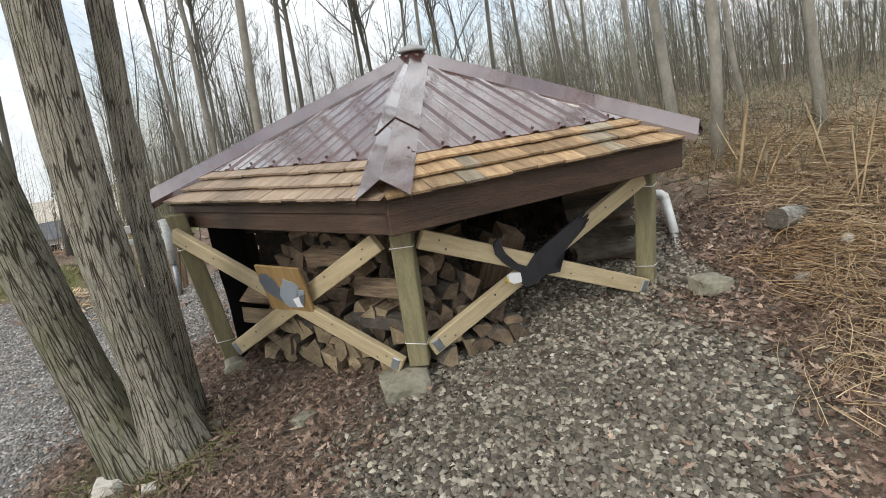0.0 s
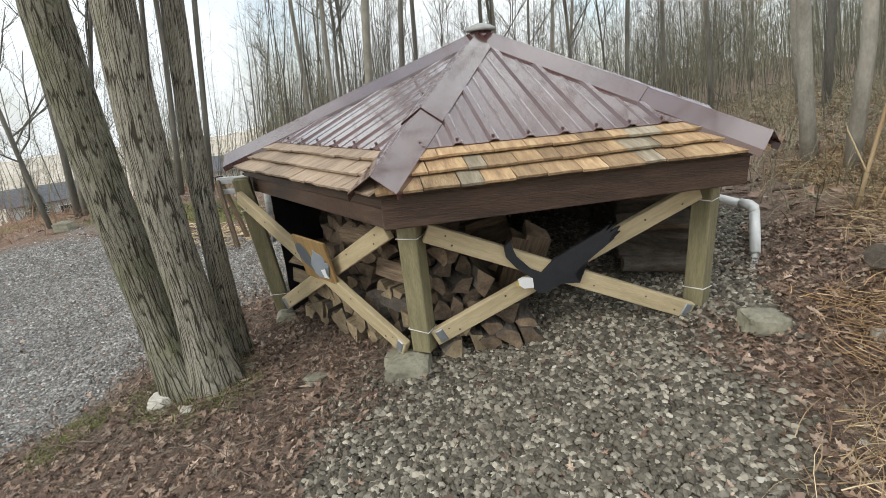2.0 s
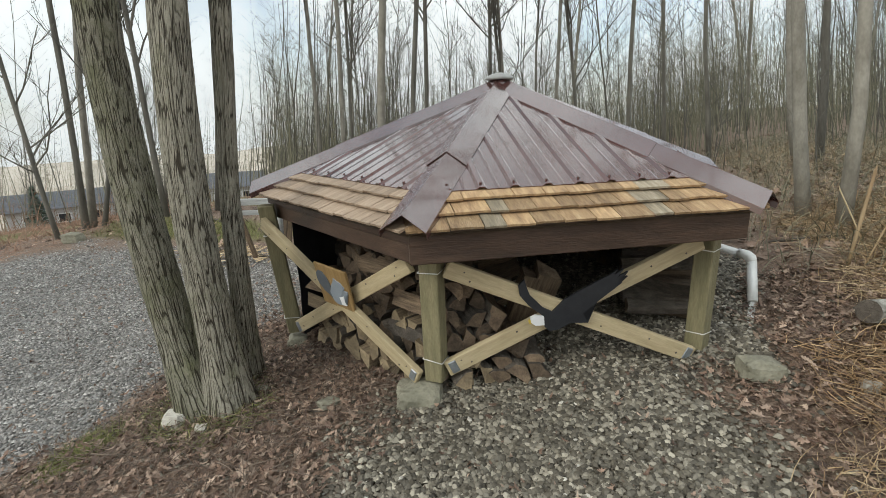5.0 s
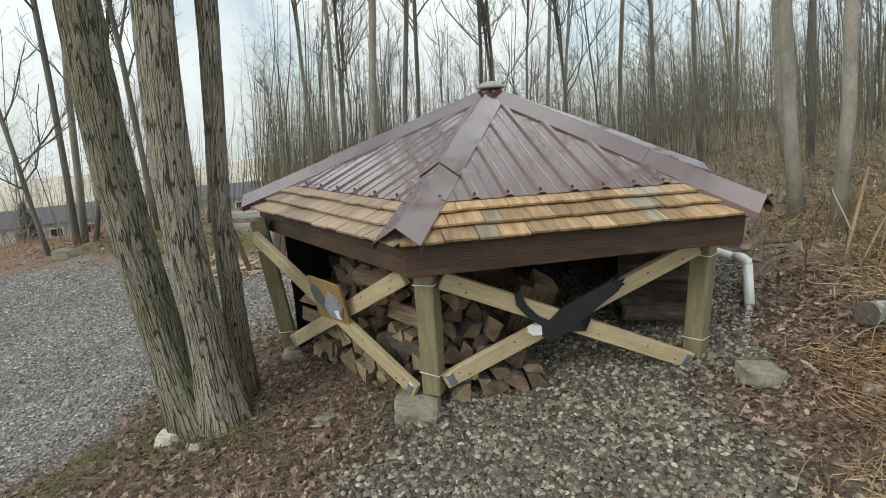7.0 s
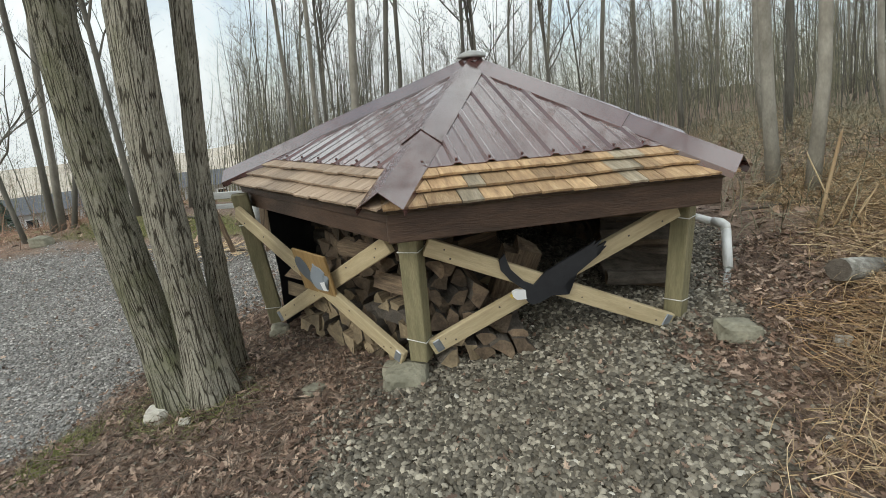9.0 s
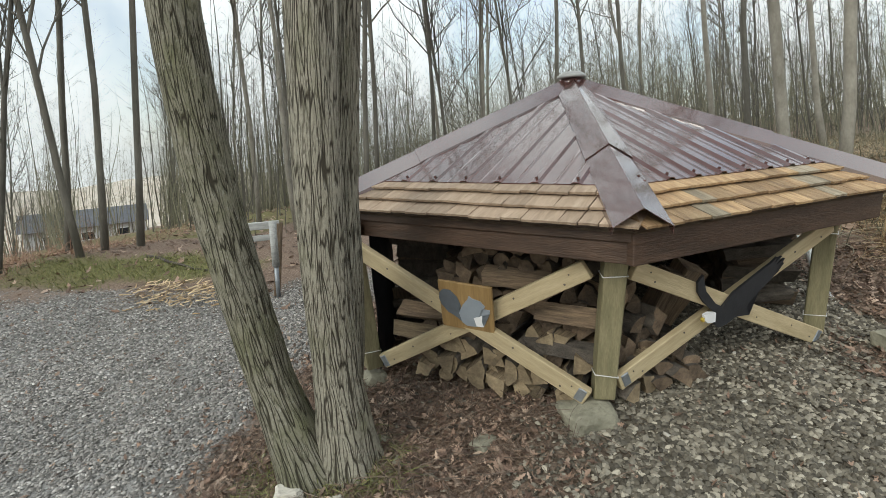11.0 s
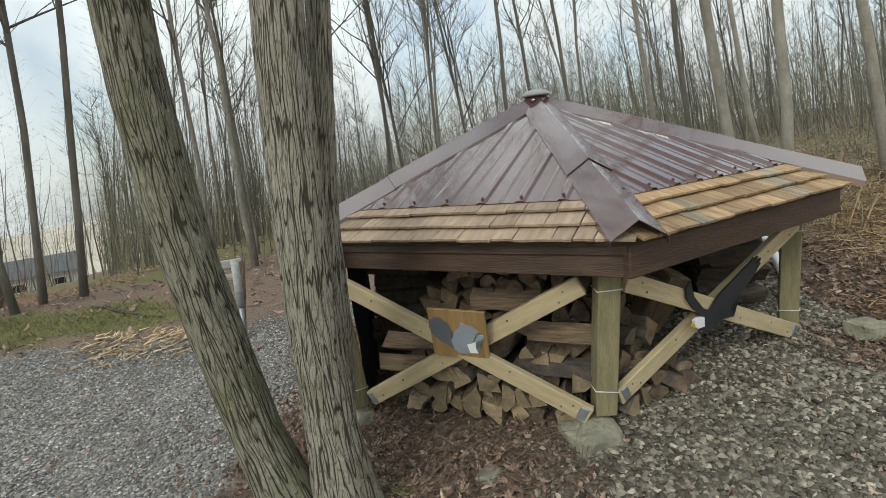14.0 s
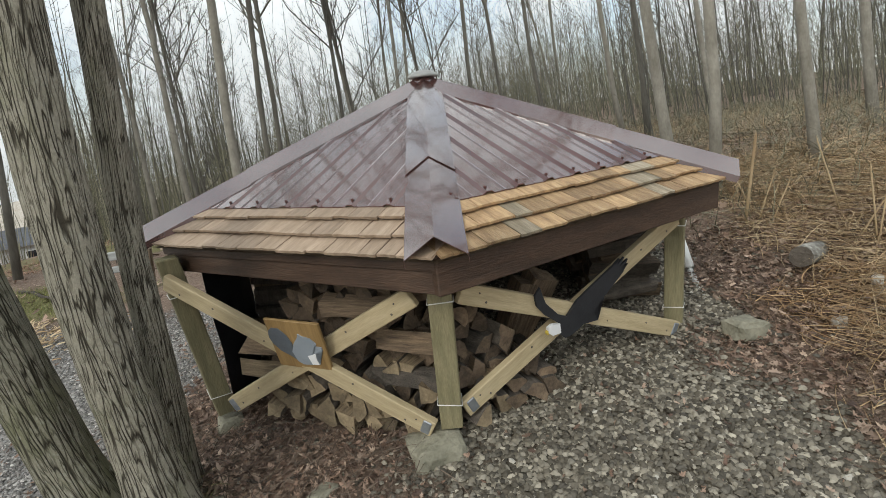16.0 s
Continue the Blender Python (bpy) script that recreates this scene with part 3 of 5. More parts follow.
# folded hip caps in two overlapping lengths: a raised crease, two wings and a small turned-down lip
for k in range(6):
    n1 = (slope_frame(k).to_3x3() @ Vector((0, 0, 1)))
    n0 = (slope_frame(k - 1).to_3x3() @ Vector((0, 0, 1)))
    for r0, r1, lift in ((EAVE_R + 0.01, 1.07, 0.0), (1.13, 0.05, 0.006)):
        bm = bmesh.new()
        a, b = corner(k, r0, TOP_Z - FALL * r0 * math.cos(math.pi / 6)), corner(k, r1, TOP_Z - FALL * r1 * math.cos(math.pi / 6))
        d = (b - a).normalized()
        o1, o0 = -n1.cross(d).normalized(), n0.cross(d).normalized()
        if o1.dot(corner(k + 1) - corner(k)) < 0:
            o1 = -o1
        if o0.dot(corner(k - 1) - corner(k)) < 0:
            o0 = -o0
        ends = []
        for q, p in enumerate((a, a.lerp(b, 0.5), b)):
            wing = 0.098
            low, crease = 0.034 + lift, p + Vector((0, 0, 0.080 + lift))
            e0, e1 = p + o0 * wing + n0 * low, p + o1 * wing + n1 * low
            ends.append([e0 + o0 * 0.008 - n0 * 0.030, e0, crease, e1, e1 + o1 * 0.008 - n1 * 0.030])
        vv = [[bm.verts.new(q) for q in e] for e in ends]
        for i in range(2):
            for s in range(4):
                bm.faces.new((vv[i][s], vv[i + 1][s], vv[i + 1][s + 1], vv[i][s + 1]))
        bmesh.ops.recalc_face_normals(bm, faces=bm.faces[:])
        ob = part("hip_cap", mesh_of("hip_cap", bm, M_HIP), shed, None, "folded brown steel hip cap")
        so = ob.modifiers.new("thick", "SOLIDIFY")
        so.thickness = 0.0025

# finial: collar and domed cap
AXIS = pose(SHED_X, SHED_Y, TOP_Z)
finial = part("finial_collar", mesh_of("finial_collar", tube_bm([(0, 0, -0.02), (0, 0, 0.085)], [0.085, 0.068], 14), M_HIP), shed, AXIS)
part("finial_cap", mesh_of("finial_cap", tube_bm([(0, 0, 0.070), (0, 0, 0.074), (0, 0, 0.088), (0, 0, 0.106), (0, 0, 0.116)], [0.086, 0.098, 0.092, 0.060, 0.02], 18), M_GREYWOOD), finial, None, "domed weathered wood cap")

# crossed braces on the two open front sides
def panel(i, j):
    """From post i towards post j: x along, y outwards, z up."""
    p, q = Vector(POST_AT[i][:2]), Vector(POST_AT[j][:2])
    d = (q - p).normalized()
    n = Vector((d.y, -d.x))
    if n.dot(p) < 0:
        n = -n
    m = Matrix(((d.x, n.x, 0, p.x), (d.y, n.y, 0, p.y), (0, 0, 1, 0), (0, 0, 0, 1)))
    return m, (q - p).length


def brace(m, x0, z0, x1, z1, out):
    length = math.hypot(x1 - x0, z1 - z0)
    ang = math.degrees(math.atan2(z1 - z0, x1 - x0))
    ob = part("brace", mesh_of("brace", box_bm(length, 0.036, 0.088, 0.004), M_PINE), shed, m @ pose((x0 + x1) / 2, out, (z0 + z1) / 2, 0, -ang, 0), "new pale pine board")
    for k, (u, w) in enumerate(((-0.44, 0.015), (-0.41, -0.018), (-0.22, 0.020), (0.10, -0.012), (0.30, 0.010), (0.43, -0.014))):
        bm = bmesh.new()
        bmesh.ops.create_cone(bm, cap_ends=True, segments=8, radius1=0.0055 if k % 3 else 0.004, radius2=0.004, depth=0.003)
        part("screw" if k in (0, 1, 5) else "knot", mesh_of("screw", bm, M_BARKLOG), ob, pose(u * length, 0.0188, w, 90, 0, 0))
    return ob


def leaned(m, degrees):
    """The panel's frame turned outwards about the foot of its posts."""
    return m @ Matrix.Translation((0, 0, 0.15)) @ Matrix.Rotation(radians(-degrees), 4, "X") @ Matrix.Translation((0, 0, -0.15))


STACK_LEFT, LL = panel(0, 5)
STACK_RIGHT, LR = panel(0, 1)
LEFT, RIGHT = leaned(STACK_LEFT, 6.0), leaned(STACK_RIGHT, 3.0)
brace(LEFT, 0.055, 0.175, 1.32, 0.865, 0.072)
brace(LEFT, 0.06, 0.80, 1.22, 0.125, 0.035)
brace(RIGHT, 0.05, 0.225, 1.36, 0.83, 0.035)
brace(RIGHT, 0.05, 0.790, 1.37, 0.200, 0.072)
for m, x, z, o, t in ((LEFT, 0.085, 0.190, 0.079, -25), (LEFT, 1.20, 0.135, 0.042, 25), (RIGHT, 0.085, 0.240, 0.042, -25), (RIGHT, 1.34, 0.215, 0.079, 25)):
    part("bracket", mesh_of("bracket", box_bm(0.045, 0.030, 0.075, 0.006), M_GALV), shed, m @ pose(x, o, z, 0, t, 0), "grey galvanised joist bracket")

# ---- cutouts on the braces ----
def flat_shape(outline, thick):
    """A flat cutout in the x-z plane, its front towards +y."""
    bm = bmesh.new()
    vs = [bm.verts.new((x, 0, z)) for x, z in outline]
    f = bm.faces.new(vs)
    bmesh.ops.triangulate(bm, faces=[f])
    ext = bmesh.ops.extrude_face_region(bm, geom=bm.faces[:])
    bmesh.ops.translate(bm, vec=(0, thick, 0), verts=[g for g in ext["geom"] if isinstance(g, bmesh.types.BMVert)])
    bmesh.ops.recalc_face_normals(bm, faces=bm.faces[:])
    return bm


def oval(cx, cz, rx, rz, turn=0, n=18, wobble=0.0):
    c, s = math.cos(radians(turn)), math.sin(radians(turn))
    out = []
    for k in range(n):
        q = 2 * math.pi * k / n
        w = 1 + wobble * math.sin(3 * q + 1)
        a, b = rx * math.cos(q) * w, rz * math.sin(q) * w
        out.append((cx + a * c - b * s, cz + a * s + b * c))
    return out


plaque = tagged(empty("plaque", LEFT @ pose(0.622, 0.098, 0.577, -7, -3, 0)), "square stained plywood plaque with grey silhouette on braces", "plaque")
part("board", mesh_of("board", box_bm(0.280, 0.014, 0.266, 0.002), M_PLY), plaque)
def silhouette(*points):
    return [((490 - x) * 0.00142, (338 - y) * 0.00142) for x, y in points]


part("tail_shape", mesh_of("tail_shape", flat_shape(silhouette((395, 290), (410, 276), (436, 276), (460, 300), (471, 332), (466, 375), (476, 402), (450, 382), (420, 366), (398, 340), (390, 315)), 0.003), M_DARKGREY), plaque, pose(0, 0.007, 0), "dark grey painted shape")
part("body_shape", mesh_of("body_shape", flat_shape(silhouette((472, 400), (463, 362), (480, 326), (500, 302), (505, 288), (516, 296), (545, 302), (562, 320), (550, 331), (578, 332), (578, 344), (556, 354), (541, 366), (552, 404), (520, 409), (490, 411)), 0.005), M_GREY), plaque, pose(0, 0.007, 0), "grey painted shape")
part("belly_shape", mesh_of("belly_shape", flat_shape(silhouette((535, 366), (549, 358), (547, 385), (553, 403), (526, 405), (518, 372)), 0.007), M_WHITE), plaque, pose(0, 0.007, 0), "white painted shape")

wing = [(0.375, 0.636), (0.402, 0.668), (0.415, 0.630), (0.435, 0.585), (0.505, 0.515), (0.556, 0.490), (0.613, 0.554), (0.683, 0.594), (0.80, 0.658),
        (0.832, 0.674), (0.868, 0.700), (0.850, 0.670), (0.898, 0.702), (0.868, 0.661), (0.922, 0.688), (0.880, 0.648), (0.924, 0.664), (0.884, 0.634), (0.900, 0.632), (0.870, 0.606), (0.780, 0.532), (0.713, 0.474), (0.746, 0.420), (0.656, 0.424), (0.592, 0.391),
        (0.549, 0.385), (0.521, 0.411), (0.512, 0.468), (0.432, 0.530), (0.386, 0.584)]
bird = tagged(empty("bird_cutout", RIGHT @ pose(0, 0.092, 0) @ Matrix(((1, 0, 0, 0), (0, 1, 0, 0), (-0.06, 0, 1, 0.062), (0, 0, 0, 1)))), "flat black wooden cutout with white head on braces", "cutout")
part("wings_shape", mesh_of("wings_shape", flat_shape(wing, 0.012), M_BLACK), bird)
part("head_shape", mesh_of("head_shape", flat_shape([(0.445, 0.466), (0.468, 0.476), (0.512, 0.470), (0.519, 0.421), (0.472, 0.421), (0.448, 0.440)], 0.016), M_WHITE), bird, None, "white painted shape")
part("beak_shape", mesh_of("beak_shape", flat_shape([(0.438, 0.444), (0.450, 0.454), (0.452, 0.436), (0.444, 0.430), (0.440, 0.436)], 0.015), M_YELLOW), bird, None, "yellow painted shape")

# ---- firewood ----
def log_mesh(seed):
    r = random.Random(seed)
    kind = seed % 4
    span, n, rad = ((62, 5, 0.118), (92, 6, 0.098), (178, 8, 0.070), (360, 12, 0.048))[kind]
    rad *= r.uniform(0.85, 1.12)
    sec = []
    if span < 360:
        sec.append((r.uniform(-0.008, 0.008), r.uniform(-0.008, 0.008), 0))
    for k in range(n):
        q = radians(-span / 2 + span * k / (n - 1 if span < 360 else n))
        rr = rad * r.uniform(0.88, 1.06)
        sec.append((rr * math.cos(q), rr * math.sin(q), 1))
    mid = sum(p[0] for p in sec) / len(sec)
    sec = [(x - mid, y, t) for x, y, t in sec]
    half = r.uniform(0.17, 0.21)
    bm = bmesh.new()
    rings = []
    for z in (-half, -half * 0.33, half * 0.33, half):
        w = 1 + r.uniform(-0.06, 0.06)
        ox, oy = r.uniform(-0.006, 0.006), r.uniform(-0.006, 0.006)
        rings.append([bm.verts.new((x * w + ox, y * w + oy, z + r.uniform(-0.006, 0.006))) for x, y, _ in sec])
    m = len(sec)
    for i in range(3):
        for k in range(m):
            f = bm.faces.new((rings[i][k], rings[i][(k + 1) % m], rings[i + 1][(k + 1) % m], rings[i + 1][k]))
            f.material_index = 2 if sec[k][2] and sec[(k + 1) % m][2] else 1
    bm.faces.new(rings[0][::-1]).material_index = 0
    bm.faces.new(rings[-1]).material_index = 0
    bmesh.ops.recalc_face_normals(bm, faces=bm.faces[:])
    return mesh_of("firewood_log", bm, M_END, M_SPLIT, M_BARKLOG)


LOGS = [log_mesh(k) for k in range(16)]
LOGS_PALE = []
for me in LOGS:
    me = me.copy()
    me.materials[0], me.materials[1] = M_END_PALE, M_SPLIT_PALE
    LOGS_PALE.append(me)
rl = random.Random(11)


def log_at(m, spin=None):
    low = m.translation.z < 0.30 + rl.uniform(-0.08, 0.08) and m.translation.x < 0.3
    me = (LOGS_PALE if low else LOGS)[rl.choice((0, 1, 1, 2, 4, 5, 5, 6, 8, 9, 10, 12, 13, 14, 3))]
    ob = new("firewood_log", me)
    ob.matrix_basis = m @ Matrix.Rotation(radians(rl.uniform(0, 360) if spin is None else spin), 4, "Z")
    tagged(ob, "split firewood log of fresh pale wood" if low else "split firewood log with weathered grey-brown wood", "firewood", "stacked firewood")


def stack(m, x0, x1, top, out, skip=lambda x, z: False, lean=lambda z: 0.0):
    """Rows of logs, their ends towards y of the frame m."""
    row = 0
    p = m @ Vector(((x0 + x1) / 2, out, 0))
    z = ground_at(p.x, p.y) + 0.055
    while z < top:
        x = x0 + (0.06 if row % 2 else 0.0)
        while x < x1:
            if not skip(x, z):
                log_at(m @ pose(x + rl.uniform(-0.015, 0.015), out + lean(z) + rl.uniform(-0.045, 0.03), z + rl.uniform(-0.012, 0.012), -90 + rl.uniform(-5, 5), rl.uniform(-3, 3), rl.uniform(-9, 9)))
            x += rl.uniform(0.078, 0.102)
        z += 0.076
        row += 1


stack(STACK_LEFT, 0.12, 1.0, 0.90, -0.30, skip=lambda x, z: x > 1.0 - 0.25 * smooth01(z, 0.45, 0.8), lean=lambda z: 0.15 * smooth01(0.42 - z, 0, 0.2))
stack(STACK_LEFT, 0.15, 1.15, 0.62, -0.75)
stack(STACK_RIGHT, 0.10, 0.62, 0.66, -0.22, skip=lambda x, z: z > 0.72 - 1.05 * (x - 0.1), lean=lambda z: 0.08 * smooth01(0.35 - z, 0, 0.2))
m, _ = panel(1, 2)
stack(m, 0.24, 1.25, 0.80, -0.17)
front_log = log_at
far_logs = bmesh.new()


def log_at(m, spin=None):
    """A log of the far rows, joined to the rest of them."""
    n = len(far_logs.verts)
    far_logs.from_mesh(LOGS[rl.randrange(16)])
    far_logs.verts.ensure_lookup_table()
    bmesh.ops.transform(far_logs, matrix=m @ Matrix.Rotation(radians(rl.uniform(0, 360)), 4, "Z"), verts=far_logs.verts[n:])


for i, j, lo, hi, top in ((2, 3, 0.05, 1.40, 0.82), (3, 4, 0.05, 1.35, 0.86), (4, 5, 0.1, 1.18, 0.84)):
    m, _ = panel(i, j)
    stack(m, lo, hi, top, -0.25)
tagged(new("firewood_rows", mesh_of("firewood_rows", far_logs, M_END, M_SPLIT, M_BARKLOG)), "dim rows of split firewood along the far sides", "firewood", kind="stuff")
log_at = front_log
# added black sheet, standing in for the deep shade inside the shed
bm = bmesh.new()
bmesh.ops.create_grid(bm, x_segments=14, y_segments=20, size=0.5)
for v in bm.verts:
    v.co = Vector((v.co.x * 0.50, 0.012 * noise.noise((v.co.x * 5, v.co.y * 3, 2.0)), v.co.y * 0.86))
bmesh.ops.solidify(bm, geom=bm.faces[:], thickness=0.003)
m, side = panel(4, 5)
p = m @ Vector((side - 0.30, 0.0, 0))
tagged(new("black_sheet", mesh_of("black_sheet", bm, M_BLACK)), "black sheet added as interior shade beside a shed post", "sheet").matrix_basis = m @ pose(side - 0.30, -0.03, ground_at(p.x, p.y) + 0.435)
for x, z in ((0.16, 0.50), (0.20, 0.33), (0.44, 0.66), (0.92, 0.42), (1.0, 0.30)):
    log_at(STACK_LEFT @ pose(x, -0.07, z, 0, 90, rl.uniform(-4, 4)))
# two long slabs leaning inside the open side
for x, y, tilt in ((0.40, -0.96, 16), (0.47, -0.90, 24)):
    log_at(pose(x, y, ground_at(x, y) + 0.30, tilt, 14, 30) @ Matrix.Diagonal((0.9, 1.3, 1.25, 1)), 40)

# ---- stones ----
def rock_mesh(seed, sx, sy, sz, mat, square):
    bm = bmesh.new()
    bmesh.ops.create_icosphere(bm, subdivisions=3, radius=1.0)
    for v in bm.verts:
        p = v.co.copy()
        q = Vector([math.copysign(abs(c) ** square, c) for c in p])
        v.co = q * (0.86 + 0.24 * noise.noise(p * 1.3 + Vector((seed, 0, 0))) + 0.06 * noise.noise(p * 3.5 + Vector((0, seed, 0))))
        v.co = Vector((v.co.x * sx, v.co.y * sy, v.co.z * sz))
    return mesh_of("stone", bm, mat)


def stone(name, x, y, sx, sy, sz, seed, mat, yaw, label, sink=0.55, z=None):
    ob = new(name, rock_mesh(seed, sx, sy, sz, mat, 0.68 if name == "footing_stone" else 0.48))
    zz = (ground_at(x, y) + sz * sink) if z is None else z
    ob.matrix_basis = pose(x, y, zz, rl.uniform(-5, 5), rl.uniform(-5, 5), yaw)
    return tagged(ob, label, "stone")


stone("footing_stone", 0.0, -1.45, 0.150, 0.135, 0.090, 3.1, M_ROCK, 12, "squat tan sandstone block under the front post", z=0.062)
stone("footing_stone", 1.335, -0.66, 0.12, 0.11, 0.06, 8.1, M_ROCK, 12, "flat sandstone block under a shed post", z=0.125)
stone("footing_stone", -1.2, -1.0, 0.085, 0.085, 0.06, 9.1, M_ROCK, 32, "flat sandstone block under a shed post", z=-0.035)
stone("flat_stone", 1.585, -0.89, 0.120, 0.080, 0.055, 5.7, M_ROCK, 15, "flat angular grey sandstone lying on leaf litter", 0.7)
stone("pale_stone", -1.30, -1.92, 0.07, 0.055, 0.055, 2.2, M_PALEROCK, 30, "pale angular stone beside the tree trunks", 0.6)
stone("flat_stone", -0.48, -1.60, 0.075, 0.05, 0.022, 6.2, M_ROCK, 60, "low mossy stone in the leaf litter", 0.5)
stone("flat_stone", -0.99, -1.56, 0.05, 0.035, 0.022, 7.2, M_ROCK, 10, "low grey stone in the leaf litter", 0.5)
stone("flat_stone", -0.86, -1.70, 0.035, 0.025, 0.02, 1.2, M_ROCK, 80, "small grey stone in the leaf litter", 0.5)
stone("pale_stone", 2.30, -0.78, 0.042, 0.03, 0.04, 4.4, M_PALEROCK, 50, "pale upright stone among dry grass", 0.7)
stone("pale_stone", 1.98, -0.98, 0.04, 0.03, 0.03, 4.9, M_PALEROCK, 20, "pale small stone among dry grass", 0.6)
stone("pale_stone", -1.08, -1.93, 0.04, 0.03, 0.025, 14.9, M_PALEROCK, 20, "small pale stone in the leaf litter", 0.6)
stone("edge_stone", -6.6, 0.6, 0.16, 0.10, 0.09, 12.9, M_ROCK, 20, "squared grey stone at the edge of the drive", 0.6)

# ---- drain pipe ----
pipe = tagged(empty("drain_pipe"), "white plastic drain pipe running from shed into ground", "pipe")
elbow = (1.66, 0.19, 0.51)
part("pipe_run", mesh_of("pipe_run", tube_bm([(1.20, 0.60, 0.55), elbow], [0.027, 0.027], 14), M_PVC), pipe)
part("pipe_elbow", mesh_of("pipe_elbow", tube_bm([(1.61, 0.235, 0.515), (1.65, 0.20, 0.515), (1.672, 0.175, 0.502), (1.678, 0.155, 0.47)], [0.033, 0.034, 0.034, 0.032], 14), M_PVC), pipe)
gx, gy = 1.675, -0.05
part("pipe_drop", mesh_of("pipe_drop", tube_bm([(1.678, 0.16, 0.48), (gx, gy, ground_at(gx, gy) + 0.015)], [0.030, 0.030], 14), M_PVC), pipe)
part("pipe_tail", mesh_of("pipe_tail", tube_bm([(gx, gy + 0.02, ground_at(gx, gy) + 0.01), (1.62, -0.35, ground_at(1.62, -0.35) - 0.014), (1.58, -0.62, ground_at(1.58, -0.62) - 0.02)], [0.022, 0.018, 0.018], 12), M_PVC), pipe)

# downpipe beyond the far corner, and the grey trestle behind
down = tagged(empty("downpipe"), "pale plastic downpipe behind the shed corner", "pipe")
part("pipe_drop", mesh_of("pipe_drop", tube_bm([(-2.62, 0.52, 0.69), (-2.63, 0.50, 0.26)], [0.035, 0.035], 12), M_GREYWOOD), down)
part("pipe_foot", mesh_of("pipe_foot", tube_bm([(-2.63, 0.50, 0.27), (-2.63, 0.47, ground_at(-2.63, 0.47))], [0.022, 0.020], 10), M_GALV), down)
trestle = tagged(empty("trestle", pose(-2.85, 0.62, ground_at(-2.85, 0.62), 0, 0, 25)), "weathered grey wooden trestle standing on gravel", "trestle")
part("rail", mesh_of("rail", box_bm(0.62, 0.05, 0.07), M_GREYWOOD), trestle, pose(-0.10, 0, 0.70))
part("rail", mesh_of("rail", box_bm(0.58, 0.05, 0.05), M_GREYWOOD), trestle, pose(-0.10, 0, 0.58))
for x, t in ((0.16, 9), (-0.34, -9)):
    for y, q in ((0.10, 10), (-0.10, -10)):
        part("leg", mesh_of("leg", box_bm(0.05, 0.035, 0.74), M_SPLIT), trestle, pose(x, y, 0.35, q, t, 0))

# ---- cut log on the bank ----
bm = tube_bm([(0, 0, -0.22), (0, 0, 0.0), (0.01, 0, 0.22)], [0.062, 0.066, 0.06], 14)
for f in bm.faces:
    f.material_index = 1 if len(f.verts) > 4 else 0
cut = new("cut_log", mesh_of("cut_log", bm, M_OLDBARK, M_BARKLOG))
cut.matrix_basis = pose(2.24, -0.36, ground_at(2.2, -0.40) + 0.06, 80, 0, -48)
tagged(cut, "lichen-grey cut log with dark end on the bank", "log")

# ---- near trees ----
def trunk_mesh(points, radii, seed):
    pts, rad = [], []
    n = 70
    for i in range(n):
        q = i / (n - 1) * (len(points) - 1)
        k = min(int(q), len(points) - 2)
        u = q - k
        p0, p1 = Vector(points[max(k - 1, 0)]), Vector(points[k])
        p2, p3 = Vector(points[k + 1]), Vector(points[min(k + 2, len(points) - 1)])
        c = 0.5 * (2 * p1 + (p2 - p0) * u + (2 * p0 - 5 * p1 + 4 * p2 - p3) * u * u + (3 * p1 - p0 - 3 * p2 + p3) * u ** 3)
        pts.append(c)
        rad.append(radii[k] + (radii[k + 1] - radii[k]) * u)

    def lobes(q, i):
        z = i / n
        flare = max(0.0, 1 - i / 16) ** 1.3
        return 1 + 0.05 * math.sin(2 * q + seed) + 0.38 * flare + 0.16 * flare * math.sin(5 * q + seed) + 0.05 * noise.noise((2.2 * math.cos(q) + seed, 2.2 * math.sin(q), i * 0.23)) + 0.045 * noise.noise((7 * math.cos(q) + seed, 7 * math.sin(q), i * 0.33))

    return mesh_of("trunk", tube_bm(pts, rad, 56, uv=lobes), M_BARK_MOSSY if seed == 1.0 else M_BARK)


def limb_bm(points, r0, r1, sides, bm):
    n = len(points)
    tube_bm(points, [r0 + (r1 - r0) * i / (n - 1) for i in range(n)], sides, bm, cap=False)


def branch(bm, r, p, d, length, rad, level):
    """A limb with forks, down to twigs."""
    pts = [p]
    q = Vector(p)
    dd = Vector(d)
    steps = 4 if level < 2 else 3
    for _ in range(steps):
        dd = (dd + Vector((r.uniform(-0.22, 0.22), r.uniform(-0.22, 0.22), r.uniform(-0.05, 0.22)))).normalized()
        q = q + dd * length / steps
        pts.append(q)
    limb_bm(pts, rad, rad * 0.35, 5 if level == 0 else 3, bm)
    if level < 2:
        for _ in range(5 if level == 0 else 4):
            i = r.randrange(1, steps)
            side = Vector((r.uniform(-1, 1), r.uniform(-1, 1), r.uniform(0.0, 0.9))).normalized()
            branch(bm, r, pts[i], (dd * 0.6 + side).normalized(), length * r.uniform(0.35, 0.6), rad * 0.45, level + 1)


